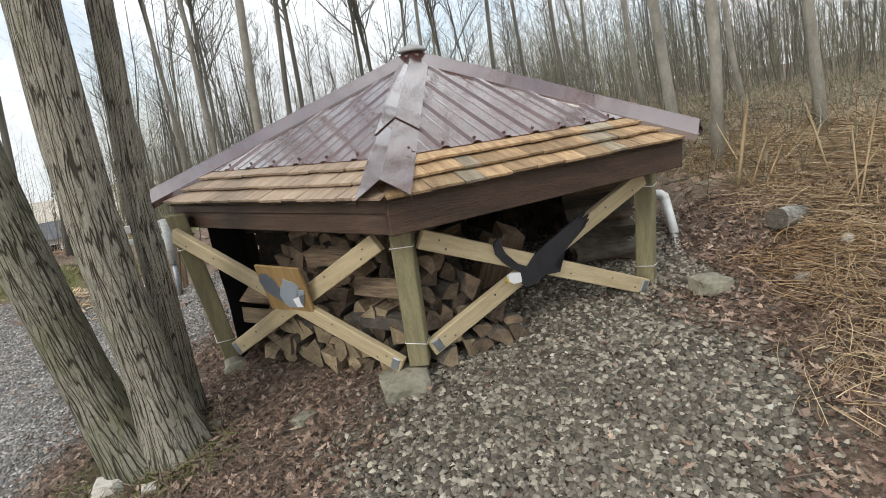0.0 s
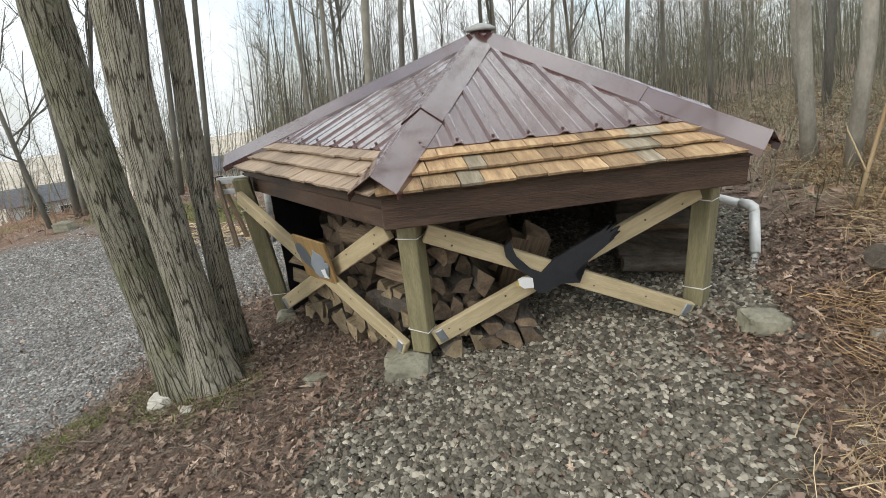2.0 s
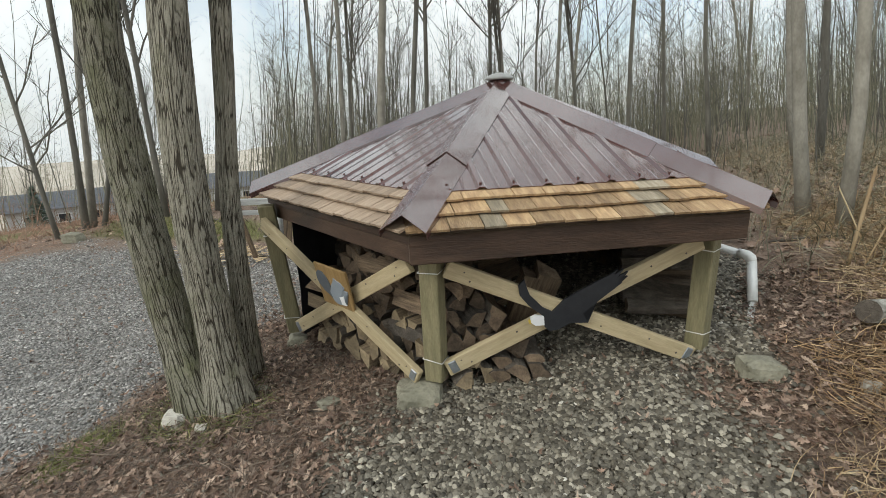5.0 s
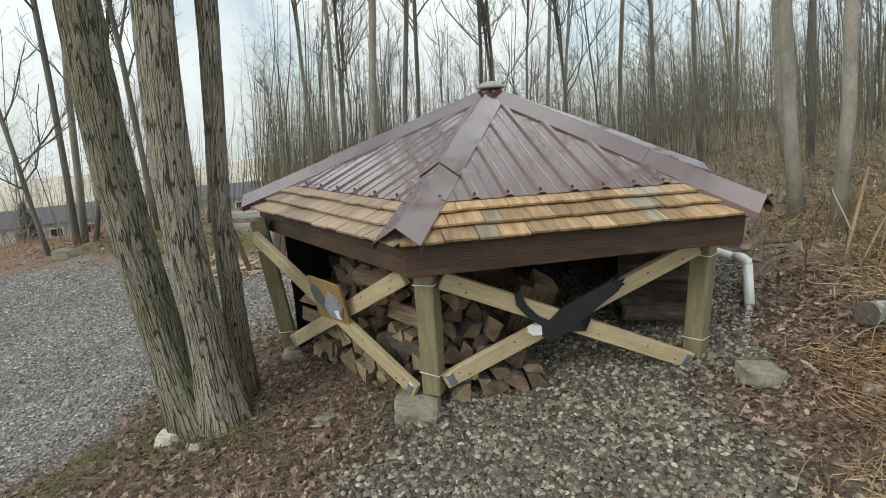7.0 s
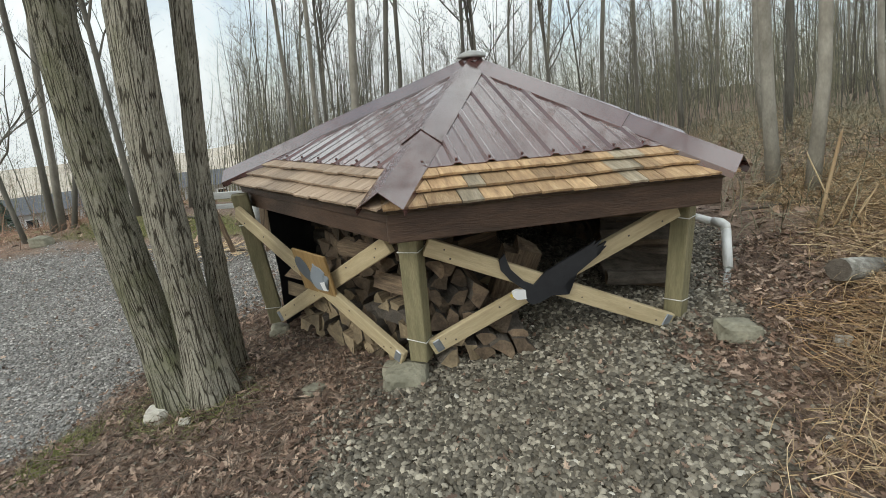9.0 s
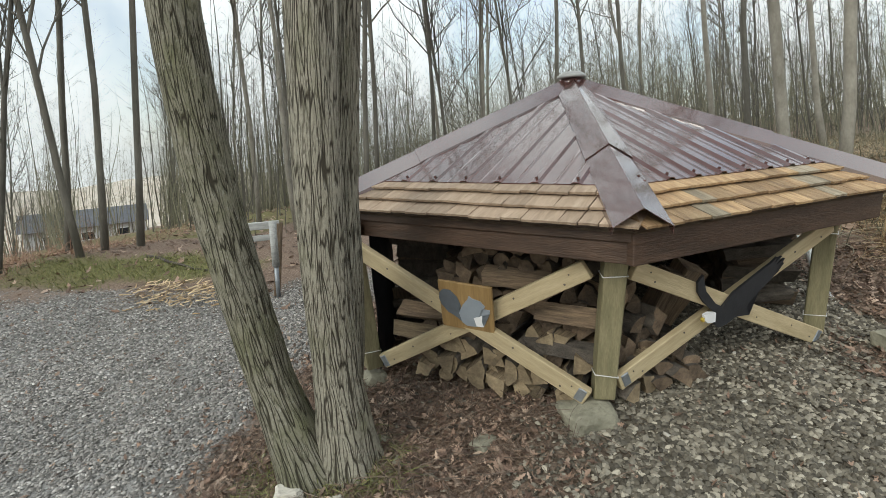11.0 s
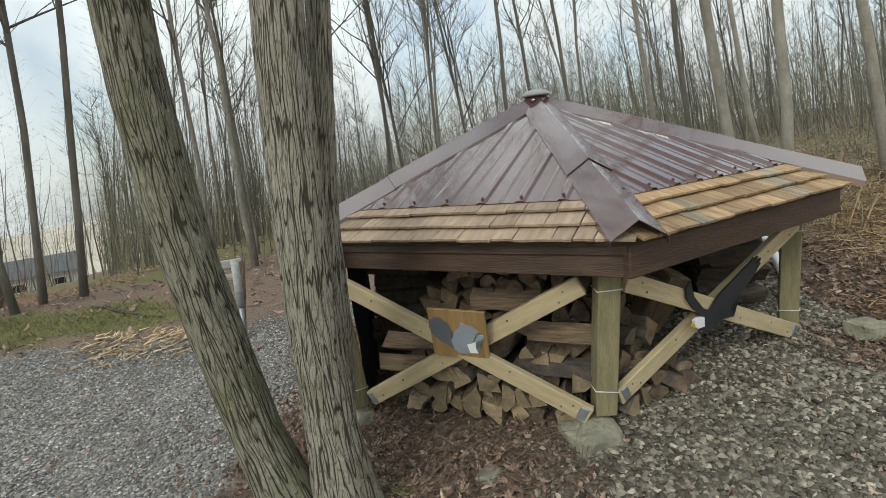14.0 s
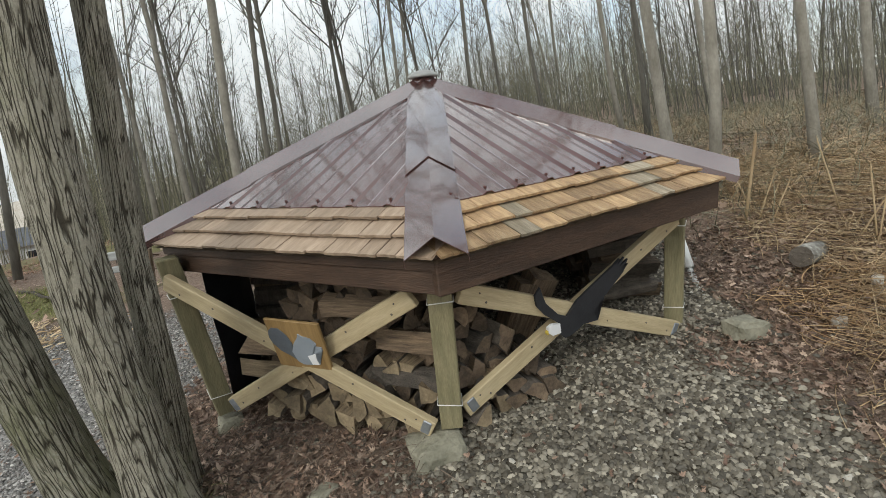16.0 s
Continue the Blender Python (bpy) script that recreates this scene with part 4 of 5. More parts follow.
near_trees = [
    ("tree", [(-1.22, -1.78, -0.30), (-1.30, -1.765, 0.0), (-1.42, -1.735, 0.4), (-1.50, -1.72, 0.8), (-1.575, -1.70, 1.2), (-1.625, -1.68, 1.7), (-1.64, -1.66, 2.2), (-1.70, -1.55, 3.5), (-1.8, -1.4, 6.0)],
     [0.135, 0.108, 0.098, 0.098, 0.099, 0.098, 0.095, 0.08, 0.06], 1.0, "leaning furrowed grey-brown tree trunk with green lichen"),
    ("tree", [(-1.09, -1.70, -0.30), (-1.10, -1.70, 0.0), (-1.10, -1.72, 0.4), (-1.09, -1.75, 0.8), (-1.068, -1.77, 1.2), (-1.045, -1.76, 1.7), (-1.02, -1.73, 2.2), (-1.0, -1.6, 3.5), (-0.95, -1.5, 6.0)],
     [0.170, 0.124, 0.104, 0.097, 0.094, 0.090, 0.086, 0.075, 0.05], 4.0, "upright furrowed grey-brown tree trunk growing in a clump"),
    ("tree", [(-1.24, -1.40, -0.30), (-1.20, -1.44, 0.0), (-1.11, -1.51, 0.4), (-1.06, -1.545, 0.8), (-1.04, -1.54, 1.2), (-0.99, -1.52, 1.7), (-0.94, -1.51, 2.2), (-0.86, -1.45, 3.5), (-0.76, -1.3, 6.0)],
     [0.10, 0.068, 0.060, 0.054, 0.049, 0.048, 0.048, 0.045, 0.035], 7.0, "slimmer furrowed trunk at the back of the clump"),
]
for i, (name, pts, rad, seed, label) in enumerate(near_trees):
    ob = tagged(empty(name, pose(*pts[1])), label, "tree", "tree clump beside the shed")
    inv = Matrix.Translation(-Vector(pts[1]))
    t = part("trunk", trunk_mesh(pts, rad, seed), ob)
    t.matrix_basis = inv
    bm = bmesh.new()
    r = random.Random(40 + i)
    top = Vector(pts[-1])
    for k in range(7):
        base = Vector(pts[-2]).lerp(top, r.random())
        branch(bm, r, base, Vector((r.uniform(-1, 1), r.uniform(-1, 1), r.uniform(0.4, 1.2))).normalized(), r.uniform(1.5, 3), rad[-1] * 0.8, 0)
    c = part("crown", mesh_of("crown", bm, M_FARBARK), ob)
    c.matrix_basis = inv

# ---- woodland ----
def bare_tree(seed, height, rad, mat, low=0.42):
    r = random.Random(seed)
    tree = empty("bare_tree")
    pts, q = [], Vector((0, 0, -0.25))
    dd = Vector((r.uniform(-0.05, 0.05), r.uniform(-0.05, 0.05), 1)).normalized()
    n = 9
    for i in range(n + 1):
        pts.append(q.copy())
        dd = (dd + Vector((r.uniform(-0.06, 0.06), r.uniform(-0.06, 0.06), 0.06))).normalized()
        q = q + dd * height / n
    radii = [rad * (1.2 if i == 0 else 1.0) * (1 - 0.85 * i / n) ** 0.75 for i in range(n + 1)]
    bm = tube_bm(pts, radii, 9)
    part("trunk", mesh_of("trunk", bm, mat), tree)
    bm = bmesh.new()
    for _ in range(2):
        i = r.randrange(n // 3, n - 3)
        ang = r.uniform(0, 2 * math.pi)
        branch(bm, r, pts[i], Vector((0.35 * math.cos(ang), 0.35 * math.sin(ang), 1)).normalized(), height * r.uniform(0.3, 0.45), radii[i] * 0.6, 0)
    for k in range(r.randrange(13, 18)):
        u = r.uniform(low, 1.0) * n
        i = min(int(u), n - 1)
        base = pts[i].lerp(pts[i + 1], u - i)
        ang = r.uniform(0, 2 * math.pi)
        branch(bm, r, base, Vector((math.cos(ang), math.sin(ang), r.uniform(0.5, 1.5))).normalized(), height * r.uniform(0.10, 0.24), max(radii[i] * 0.42, 0.012), 0)
    part("crown", mesh_of("crown", bm, M_FARBARK), tree)
    return tagged(tree, "slender leafless woodland tree with grey bark", "tree", "bare woodland trees")


KINDS = [bare_tree(100 + k, h, rr, m, lo) for k, (h, rr, m, lo) in enumerate((
    (11, 0.075, M_PALEBARK, 0.55), (12, 0.050, M_FARBARK, 0.30), (7.5, 0.038, M_FARBARK, 0.2), (6.5, 0.032, M_FARBARK, 0.16),
    (12, 0.055, M_FARBARK, 0.35), (6, 0.028, M_FARBARK, 0.14), (11, 0.052, M_PALEBARK, 0.4), (5.5, 0.022, M_FARBARK, 0.12)))]
used = set()


def slant(x, y):
    """Trees lean a little towards the clearing: degrees, to one side on the bank and to the other down by the drive."""
    az = math.degrees(math.atan2(x - 0.3, y + 3.4))
    return 6.0 - 14.0 * smooth01(az, -45.0, 14.0)


def leaning(x, y, more=0.0):
    az = math.atan2(x - 0.3, y + 3.4)
    return Matrix.Rotation(radians(slant(x, y) + more), 4, Vector((math.sin(az), math.cos(az), 0)))


def plant(kind, x, y, scale=1.0, yaw=0.0, lean=(0, 0)):
    m = Matrix.Translation((x, y, ground_at(x, y))) @ leaning(x, y, lean[1] * 0.5) @ Matrix.Rotation(radians(yaw), 4, "Z")
    if kind in used:
        ob = copy_thing(KINDS[kind], m)
    else:
        used.add(kind)
        ob = KINDS[kind]
        ob.matrix_basis = m
    ob.scale = (scale, scale, scale)
    return ob


def out_from(ex, ey, dx, dy, d):
    return ex + dx * d, ey + dy * d


E7, E13, E0 = (0.95, -3.43), (-0.43, -3.46), (0.56, -3.45)
for kind, e, dx, dy, d, sc, yaw, lean in (
        (0, E7, -0.505, 0.863, 8.2, 1.0, 20, (0, 0)), (6, E7, -0.562, 0.827, 9.6, 1.0, 70, (0, 0)), (1, E7, -0.552, 0.833, 10.4, 0.75, 130, (0, 0)),
        (6, E7, -0.610, 0.792, 10.5, 0.9, 200, (0, -2)), (4, E7, -0.458, 0.889, 9.0, 0.95, 15, (0, 0)), (1, E7, -0.426, 0.905, 9.6, 0.95, 300, (0, 0)),
        (4, E7, -0.806, 0.591, 11.0, 1.0, 40, (0, -2)), (1, E7, -0.873, 0.488, 9.5, 1.0, 90, (0, -9)), (6, E7, -0.868, 0.497, 9.7, 1.1, 10, (0, -4)), (2, E7, -0.86, 0.51, 9.4, 1.0, 250, (0, 7)),
        (3, E7, -0.89, 0.456, 9.0, 1.1, 250, (0, -13)), (0, (2.32, 1.75), 0, 1, 0, 0.78, 60, (0, -1)), (6, (2.43, 1.22), 0, 1, 0, 0.95, 210, (0, 1)), (0, E0, 0.507, 0.862, 5.3, 0.62, 110, (0, 0)),
        (6, E7, 0.226, 0.974, 9.5, 0.95, 0, (0, 0)), (4, E7, -0.041, 0.999, 12, 1.0, 0, (0, 0)), (1, E7, 0.026, 1.0, 12.5, 1.0, 50, (0, 0)), (4, E7, 0.10, 0.995, 12, 0.95, 80, (0, 0)),
        (1, E7, -0.307, 0.952, 10.5, 0.9, 20, (0, 0)), (2, E7, -0.118, 0.993, 11, 1.1, 20, (0, 0)), (4, E13, -0.681, 0.732, 9.0, 1.0, 20, (0, -3)), (1, E13, -0.719, 0.695, 8.8, 1.0, 20, (0, -5)),
        (2, E13, -0.74, 0.67, 8.4, 1.3, 120, (0, -8)), (6, E0, 0.41, 0.912, 9.5, 0.9, 20, (0, 0)), (4, E0, 0.298, 0.955, 8.8, 0.9, 20, (0, 0)), (0, E0, 0.58, 0.81, 8.2, 0.8, 30, (0, 0)), (1, E0, 0.62, 0.78, 9.5, 0.9, 30, (0, 0)),
        (2, (-1.9, 7.2), 0, 1, 0, 1.1, 30, (0, 0)), (3, (-1.2, 6.3), 0, 1, 0, 1.0, 30, (0, 0))):
    x, y = out_from(*e, dx, dy, d)
    plant(kind, x, y, sc, yaw, lean)
rw = random.Random(21)
count = 0
while count < 56:
    az = radians(rw.uniform(-78, 52))
    d = 11 + 24 * rw.random() ** 0.8
    x, y = 0.3 + d * math.sin(az), -3.4 + d * math.cos(az)
    if (x < -9 and y < 9 and rw.random() < 0.75) or (az < radians(-40) and rw.random() < 0.45):
        continue
    plant(rw.choice((2, 3, 3, 5, 5, 5, 7, 7, 7, 6)), x, y, rw.uniform(0.8, 1.2), rw.uniform(0, 360), (rw.uniform(-3, 3), rw.uniform(-3, 3)))
    count += 1


def stuff(name, verts, faces, mat, label, category):
    me = bpy.data.meshes.new(name)
    me.from_pydata(verts, [], faces)
    me.materials.append(mat)
    return tagged(new(name, me), label, category, kind="stuff")


def poles(seed, n, dlo, dhi, hlo, hhi, rlo, rhi, twigs, azlo=-80, azhi=55, keep=lambda x, y: True, leanmax=0.05, wander=0.02):
    """Thin crooked stems with forked side twigs, joined."""
    r = random.Random(seed)
    verts, faces = [], []

    def spike(p, e, w):
        c = len(verts)
        verts.extend([(p[0], p[1], p[2] - w), (p[0] - w, p[1] + w, p[2] + w), (p[0] + w, p[1] - w, p[2] + w), e])
        faces.extend([(c, c + 1, c + 3), (c + 1, c + 2, c + 3), (c + 2, c, c + 3)])

    k = 0
    while k < n:
        az = radians(r.uniform(azlo, azhi))
        d = dlo + (dhi - dlo) * r.random() ** 0.8
        x, y = 0.3 + d * math.sin(az), -3.4 + d * math.cos(az)
        if not keep(x, y):
            continue
        k += 1
        z = ground_at(x, y) - 0.1
        h, rad = r.uniform(hlo, hhi), r.uniform(rlo, rhi)
        t = math.tan(radians(slant(x, y))) * h
        lx, ly = r.uniform(-leanmax, leanmax) * h + t * math.cos(az), r.uniform(-leanmax, leanmax) * h - t * math.sin(az)
        stem = []
        wx = wy = 0.0
        for s in range(6):
            u = s / 5
            stem.append((x + lx * u + wx, y + ly * u + wy, z + h * u))
            wx += r.gauss(0, wander) * h
            wy += r.gauss(0, wander) * h
        b = len(verts)
        for s, p in enumerate(stem):
            rr = rad * (1 - 0.19 * s)
            for q in range(3):
                verts.append((p[0] + rr * math.cos(q * 2.094), p[1] + rr * math.sin(q * 2.094), p[2]))
        for s in range(5):
            for q in range(3):
                faces.append((b + 3 * s + q, b + 3 * s + (q + 1) % 3, b + 3 * s + 3 + (q + 1) % 3, b + 3 * s + 3 + q))
        for _ in range(twigs // 2):
            u = r.uniform(0.25, 0.98) * 5
            i = min(int(u), 4)
            p = tuple(stem[i][c] + (stem[i + 1][c] - stem[i][c]) * (u - i) for c in range(3))
            a, L = r.uniform(0, 6.28), h * r.uniform(0.07, 0.24) * (1.15 - u * 0.12)
            tw = max(0.003, rad * 0.15)
            e = (p[0] + math.cos(a) * L * 0.7, p[1] + math.sin(a) * L * 0.7, p[2] + L * r.uniform(0.3, 1.0))
            spike(p, e, tw)
            for _ in range(2):
                g = r.uniform(0.3, 0.75)
                o = tuple(p[c] + (e[c] - p[c]) * g for c in range(3))
                a2, L2 = a + r.uniform(-1.3, 1.3), L * r.uniform(0.25, 0.55)
                spike(o, (o[0] + math.cos(a2) * L2 * 0.7, o[1] + math.sin(a2) * L2 * 0.7, o[2] + L2 * r.uniform(0.1, 0.9)), tw * 0.7)
    return verts, faces


def house_gap(x, y):
    """Whether a place lies in the open lane towards the far house."""
    return -48.5 < math.degrees(math.atan2(x + 0.42, y + 3.46)) < -41.0


away = lambda x, y: math.hypot(x, y) > 2.6 and not (-7.5 < x < -1.2 and y < 1.2)
v, f = poles(3, 150, 18, 55, 5, 11, 0.016, 0.042, 70, keep=lambda x, y: not (x < -14 and y < 10) and (x < 3.5 or int(x * 37 + y * 53) % 5 < 3))
stuff("far_woods", v, f, M_FARBARK, "dense far stand of thin leafless trees", "woods")
v, f = poles(4, 380, 7, 26, 1.2, 4.5, 0.005, 0.014, 22, keep=away, azlo=-40)
stuff("saplings", v, f, M_FARBARK, "grey-brown leafless saplings and undergrowth", "undergrowth")
v, f = poles(6, 900, 14, 45, 1.5, 4.2, 0.008, 0.022, 24, azlo=-55, keep=lambda x, y: not house_gap(x, y))
stuff("thicket", v, f, M_FARBARK, "far grey-brown thicket of bare stems", "undergrowth")

v, f = poles(8, 110, 9, 26, 4.0, 8, 0.009, 0.020, 80, keep=away, azlo=-66)
stuff("young_trees", v, f, M_FARBARK, "slim leafless young trees with fine twigs", "woods")
v, f = poles(31, 240, 18, 46, 4.5, 9.5, 0.022, 0.060, 16, azlo=16, azhi=66, leanmax=0.03, wander=0.012)
stuff("hill_wood_wall", v, f, M_FARBARK, "dense dark trunks of the wood up the slope", "woods")
v, f = poles(32, 170, 26, 50, 3.5, 6.5, 0.018, 0.045, 20, azlo=2, azhi=20, leanmax=0.03, wander=0.012)
stuff("hill_wood_edge", v, f, M_BRUSH, "lower dark trunks at the edge of the wood", "woods")
v, f = poles(33, 130, 16, 40, 5.0, 9.0, 0.018, 0.045, 36, azlo=-46, azhi=-27, keep=lambda x, y: not house_gap(x, y), leanmax=0.03, wander=0.012)
stuff("wood_beyond_shed", v, f, M_FARBARK, "dark slender trunks of the wood beyond the shed", "woods")
v, f = poles(10, 60, 13, 32, 2.5, 6.0, 0.010, 0.026, 60, azlo=2, azhi=62)
stuff("hillside_woods", v, f, M_FARBARK, "dense dark stand of bare trees on the bank", "woods")
v, f = poles(9, 3600, 13, 34, 1.2, 4.8, 0.006, 0.016, 34, azlo=-52, azhi=50, keep=lambda x, y: not house_gap(x, y) and (x < 3.5 or int(x * 37 + y * 53) % 5 < 2))
stuff("hillside_brush", *poles(19, 900, 10, 26, 0.6, 2.4, 0.005, 0.011, 30, azlo=6, azhi=66), M_BRUSH, "grey-green brush and slim stems on the bank", "undergrowth")
stuff("brushwood", v, f, M_BRUSH, "hazy tan brushwood at the foot of the trees", "undergrowth")

# haze over these far trees is only the pale brush colour
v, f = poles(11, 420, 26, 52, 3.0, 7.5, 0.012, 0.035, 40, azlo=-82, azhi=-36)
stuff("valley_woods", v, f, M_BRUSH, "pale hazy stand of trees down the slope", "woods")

# evergreens
def fir(x, y, h, seed):
    r = random.Random(seed)
    ob = tagged(empty("evergreen_tree", pose(x, y, ground_at(x, y))), "small dark green conifer among bare trees", "tree", "conifers")
    part("trunk", mesh_of("trunk", tube_bm([(0, 0, -0.2), (0, 0, h)], [0.03 * h / 2, 0.005], 6), M_FARBARK), ob)
    bm = bmesh.new()
    for k in range(900):
        u = r.random() ** 1.3
        z = h * (0.08 + 0.9 * u)
        R = (1 - u) * h * 0.30 * r.uniform(0.6, 1.1)
        a = r.uniform(0, 6.28)
        c = Vector((R * math.cos(a), R * math.sin(a), z - R * 0.15))
        s = h * 0.034 * r.uniform(0.6, 1.3)
        t = Vector((math.cos(a), math.sin(a), -0.3))
        n = Vector((-math.sin(a), math.cos(a), 0))
        vs = [bm.verts.new(q) for q in (c - t * s * 2, c + n * s, c + t * s * 1.6, c - n * s)]
        bm.faces.new(vs)
    part("crown", mesh_of("crown", bm, M_FIR), ob)


for e, dx, dy, d, h in ((E7, -0.900, 0.436, 25, 1.7),):
    fir(*out_from(*e, dx, dy, d), h, int(d * 10))

# low hill far across the valley, its distance haze painted as pale colour
verts, faces = [], []
for i in range(61):
    az = radians(-105 + 80 * i / 60)
    for d, z in ((75, -14.0), (105, -9.0), (125, -6.2), (140, -5.6), (160, -9.0)):
        zz = z + (1.4 * noise.noise((i * 0.22, d * 0.02, 1.0)) + 0.5 * noise.noise((i * 0.9, d * 0.1, 5.0))) * (d > 80)
        verts.append((d * math.sin(az), -3.4 + d * math.cos(az), zz))
for i in range(60):
    for q in range(4):
        b = i * 5 + q
        faces.append((b, b + 1, b + 6, b + 5))
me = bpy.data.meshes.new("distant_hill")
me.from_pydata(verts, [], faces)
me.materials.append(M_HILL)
tagged(new("distant_hill", me), "tan wooded hill across the valley with haze painted into its colour", "hill", kind="structure")
stuff("russet_brush", *poles(23, 170, 11, 24, 0.3, 1.3, 0.005, 0.012, 40, azlo=-80, azhi=-46, keep=lambda x, y: x < -7.5, leanmax=0.3), M_RUSSET, "reddish-brown brush beside the drive", "undergrowth")

# far houses
def house(x, y, yaw, w, dep, h):
    z = ground_at(x, y) - 0.2
    ob = tagged(empty("house", pose(x, y, z, 0, 0, yaw)), "far single-storey grey house with dark gable roof", "house", "far houses")
    part("wall", mesh_of("wall", box_bm(w, dep, h, 0.02), M_SIDING), ob, pose(0, 0, h / 2))
    bm = bmesh.new()
    o = 0.3
    a = [bm.verts.new(p) for p in ((-w / 2 - o, -dep / 2 - o, h - 0.05), (-w / 2 - o, 0, h + dep * 0.28), (-w / 2 - o, dep / 2 + o, h - 0.05))]
    b = [bm.verts.new(p) for p in ((w / 2 + o, -dep / 2 - o, h - 0.05), (w / 2 + o, 0, h + dep * 0.28), (w / 2 + o, dep / 2 + o, h - 0.05))]
    bm.faces.new(a)
    bm.faces.new(b[::-1])
    for i, j in ((0, 1), (1, 2), (2, 0)):
        bm.faces.new((a[i], b[i], b[j], a[j]))
    part("roof", mesh_of("roof", bm, M_ROOFING), ob)
    for k in range(3):
        win = part("window", mesh_of("window", box_bm(w * 0.13, 0.08, h * 0.42, 0.01), M_WHITE), ob, pose(-w * 0.3 + k * w * 0.3, -dep / 2 - 0.01, h * 0.52))
        part("pane", mesh_of("pane", box_bm(w * 0.10, 0.05, h * 0.34, 0.0), M_GLASSDARK), win, pose(0, -0.03, 0))


x, y = out_from(*E13, -0.674, 0.735, 44)
house(x - 2.6, y - 2.4, 42, 7.2, 3.6, 1.5)
x, y = out_from(*E7, -0.885, 0.465, 42)
house(x, y, 62, 6.0, 3.2, 1.5)

# ---- scattered cover ----
def scatter_stones(seed, n, box, weight, lo, hi, sink=0.25):
    """Small faceted stones where weight(x, y) says, joined."""
    r = np.random.default_rng(seed)
    base = np.array([(1, 0, 0), (0.25, 0.95, 0.1), (-0.8, 0.55, 0), (-0.75, -0.6, 0.05), (0.3, -0.9, 0), (0.45, 0.1, 0.8), (-0.35, 0.25, 0.85), (-0.1, -0.45, 0.75), (0, 0, -0.7)])
    tri = np.array([(0, 1, 5), (1, 6, 5), (1, 2, 6), (2, 3, 6), (3, 7, 6), (3, 4, 7), (4, 0, 5), (4, 5, 7), (5, 6, 7), (1, 0, 8), (2, 1, 8), (3, 2, 8), (4, 3, 8), (0, 4, 8)])
    verts, faces = [], []
    k = 0
    while k < n:
        x, y = r.uniform(box[0], box[1]), r.uniform(box[2], box[3])
        if r.random() > weight(x, y):
            continue
        s = lo + (hi - lo) * r.random() ** 1.8
        a, b = r.uniform(0, 6.28), r.normal(0, 0.25)
        p = base * (1 + r.normal(0, 0.16, (9, 3))) * (s, s * r.uniform(0.6, 0.95), s * r.uniform(0.45, 0.75))
        c, d, e, f = math.cos(a), math.sin(a), math.cos(b), math.sin(b)
        p = np.stack([p[:, 0], p[:, 1] * e - p[:, 2] * f, p[:, 1] * f + p[:, 2] * e], -1)
        p = np.stack([p[:, 0] * c - p[:, 1] * d + x, p[:, 0] * d + p[:, 1] * c + y, p[:, 2] + ground_at(x, y) + s * sink + r.uniform(0, 0.006)], -1)
        faces.append(tri + len(verts) * 9)
        verts.append(p)
        k += 1
    return np.concatenate(verts).tolist(), np.concatenate(faces).tolist()


def scatter_leaves(seed, n, box, weight, lo, hi):
    """Curled lobed leaves lying about, joined."""
    r = np.random.default_rng(seed)
    shape = np.array([(0, -1.0), (0.32, -0.55), (0.18, -0.35), (0.55, -0.05), (0.25, 0.1), (0.42, 0.5), (0.15, 0.55), (0, 1.0), (-0.18, 0.5), (-0.45, 0.45), (-0.22, 0.1), (-0.52, -0.1), (-0.2, -0.3), (-0.3, -0.6)])
    m = len(shape)
    verts, faces = [], []
    k = 0
    while k < n:
        x, y = r.uniform(box[0], box[1]), r.uniform(box[2], box[3])
        if r.random() > weight(x, y):
            continue
        s = lo + (hi - lo) * r.random() ** 1.6
        q = shape * s * (r.uniform(0.6, 1.4), 1) * (1 + r.normal(0, 0.08, shape.shape))
        z = (q[:, 0] ** 2) / s * r.uniform(-0.6, 1.2) + (q[:, 1] ** 2) / s * r.uniform(-0.3, 0.7)
        p = np.stack([q[:, 0], q[:, 1], z], -1)
        p = np.concatenate([p, [(0, 0, 0.0)]])
        rot = np.array(Euler((r.normal(0, 0.35), r.normal(0, 0.35), r.uniform(0, 6.28))).to_matrix())
        p = p @ rot.T + (x, y, ground_at(x, y) + 0.012 + r.uniform(0, 0.02))
        b = k * (m + 1)
        faces += [(b + i, b + (i + 1) % m, b + m) for i in range(m)]
        verts.append(p)
        k += 1
    return np.concatenate(verts).tolist(), faces


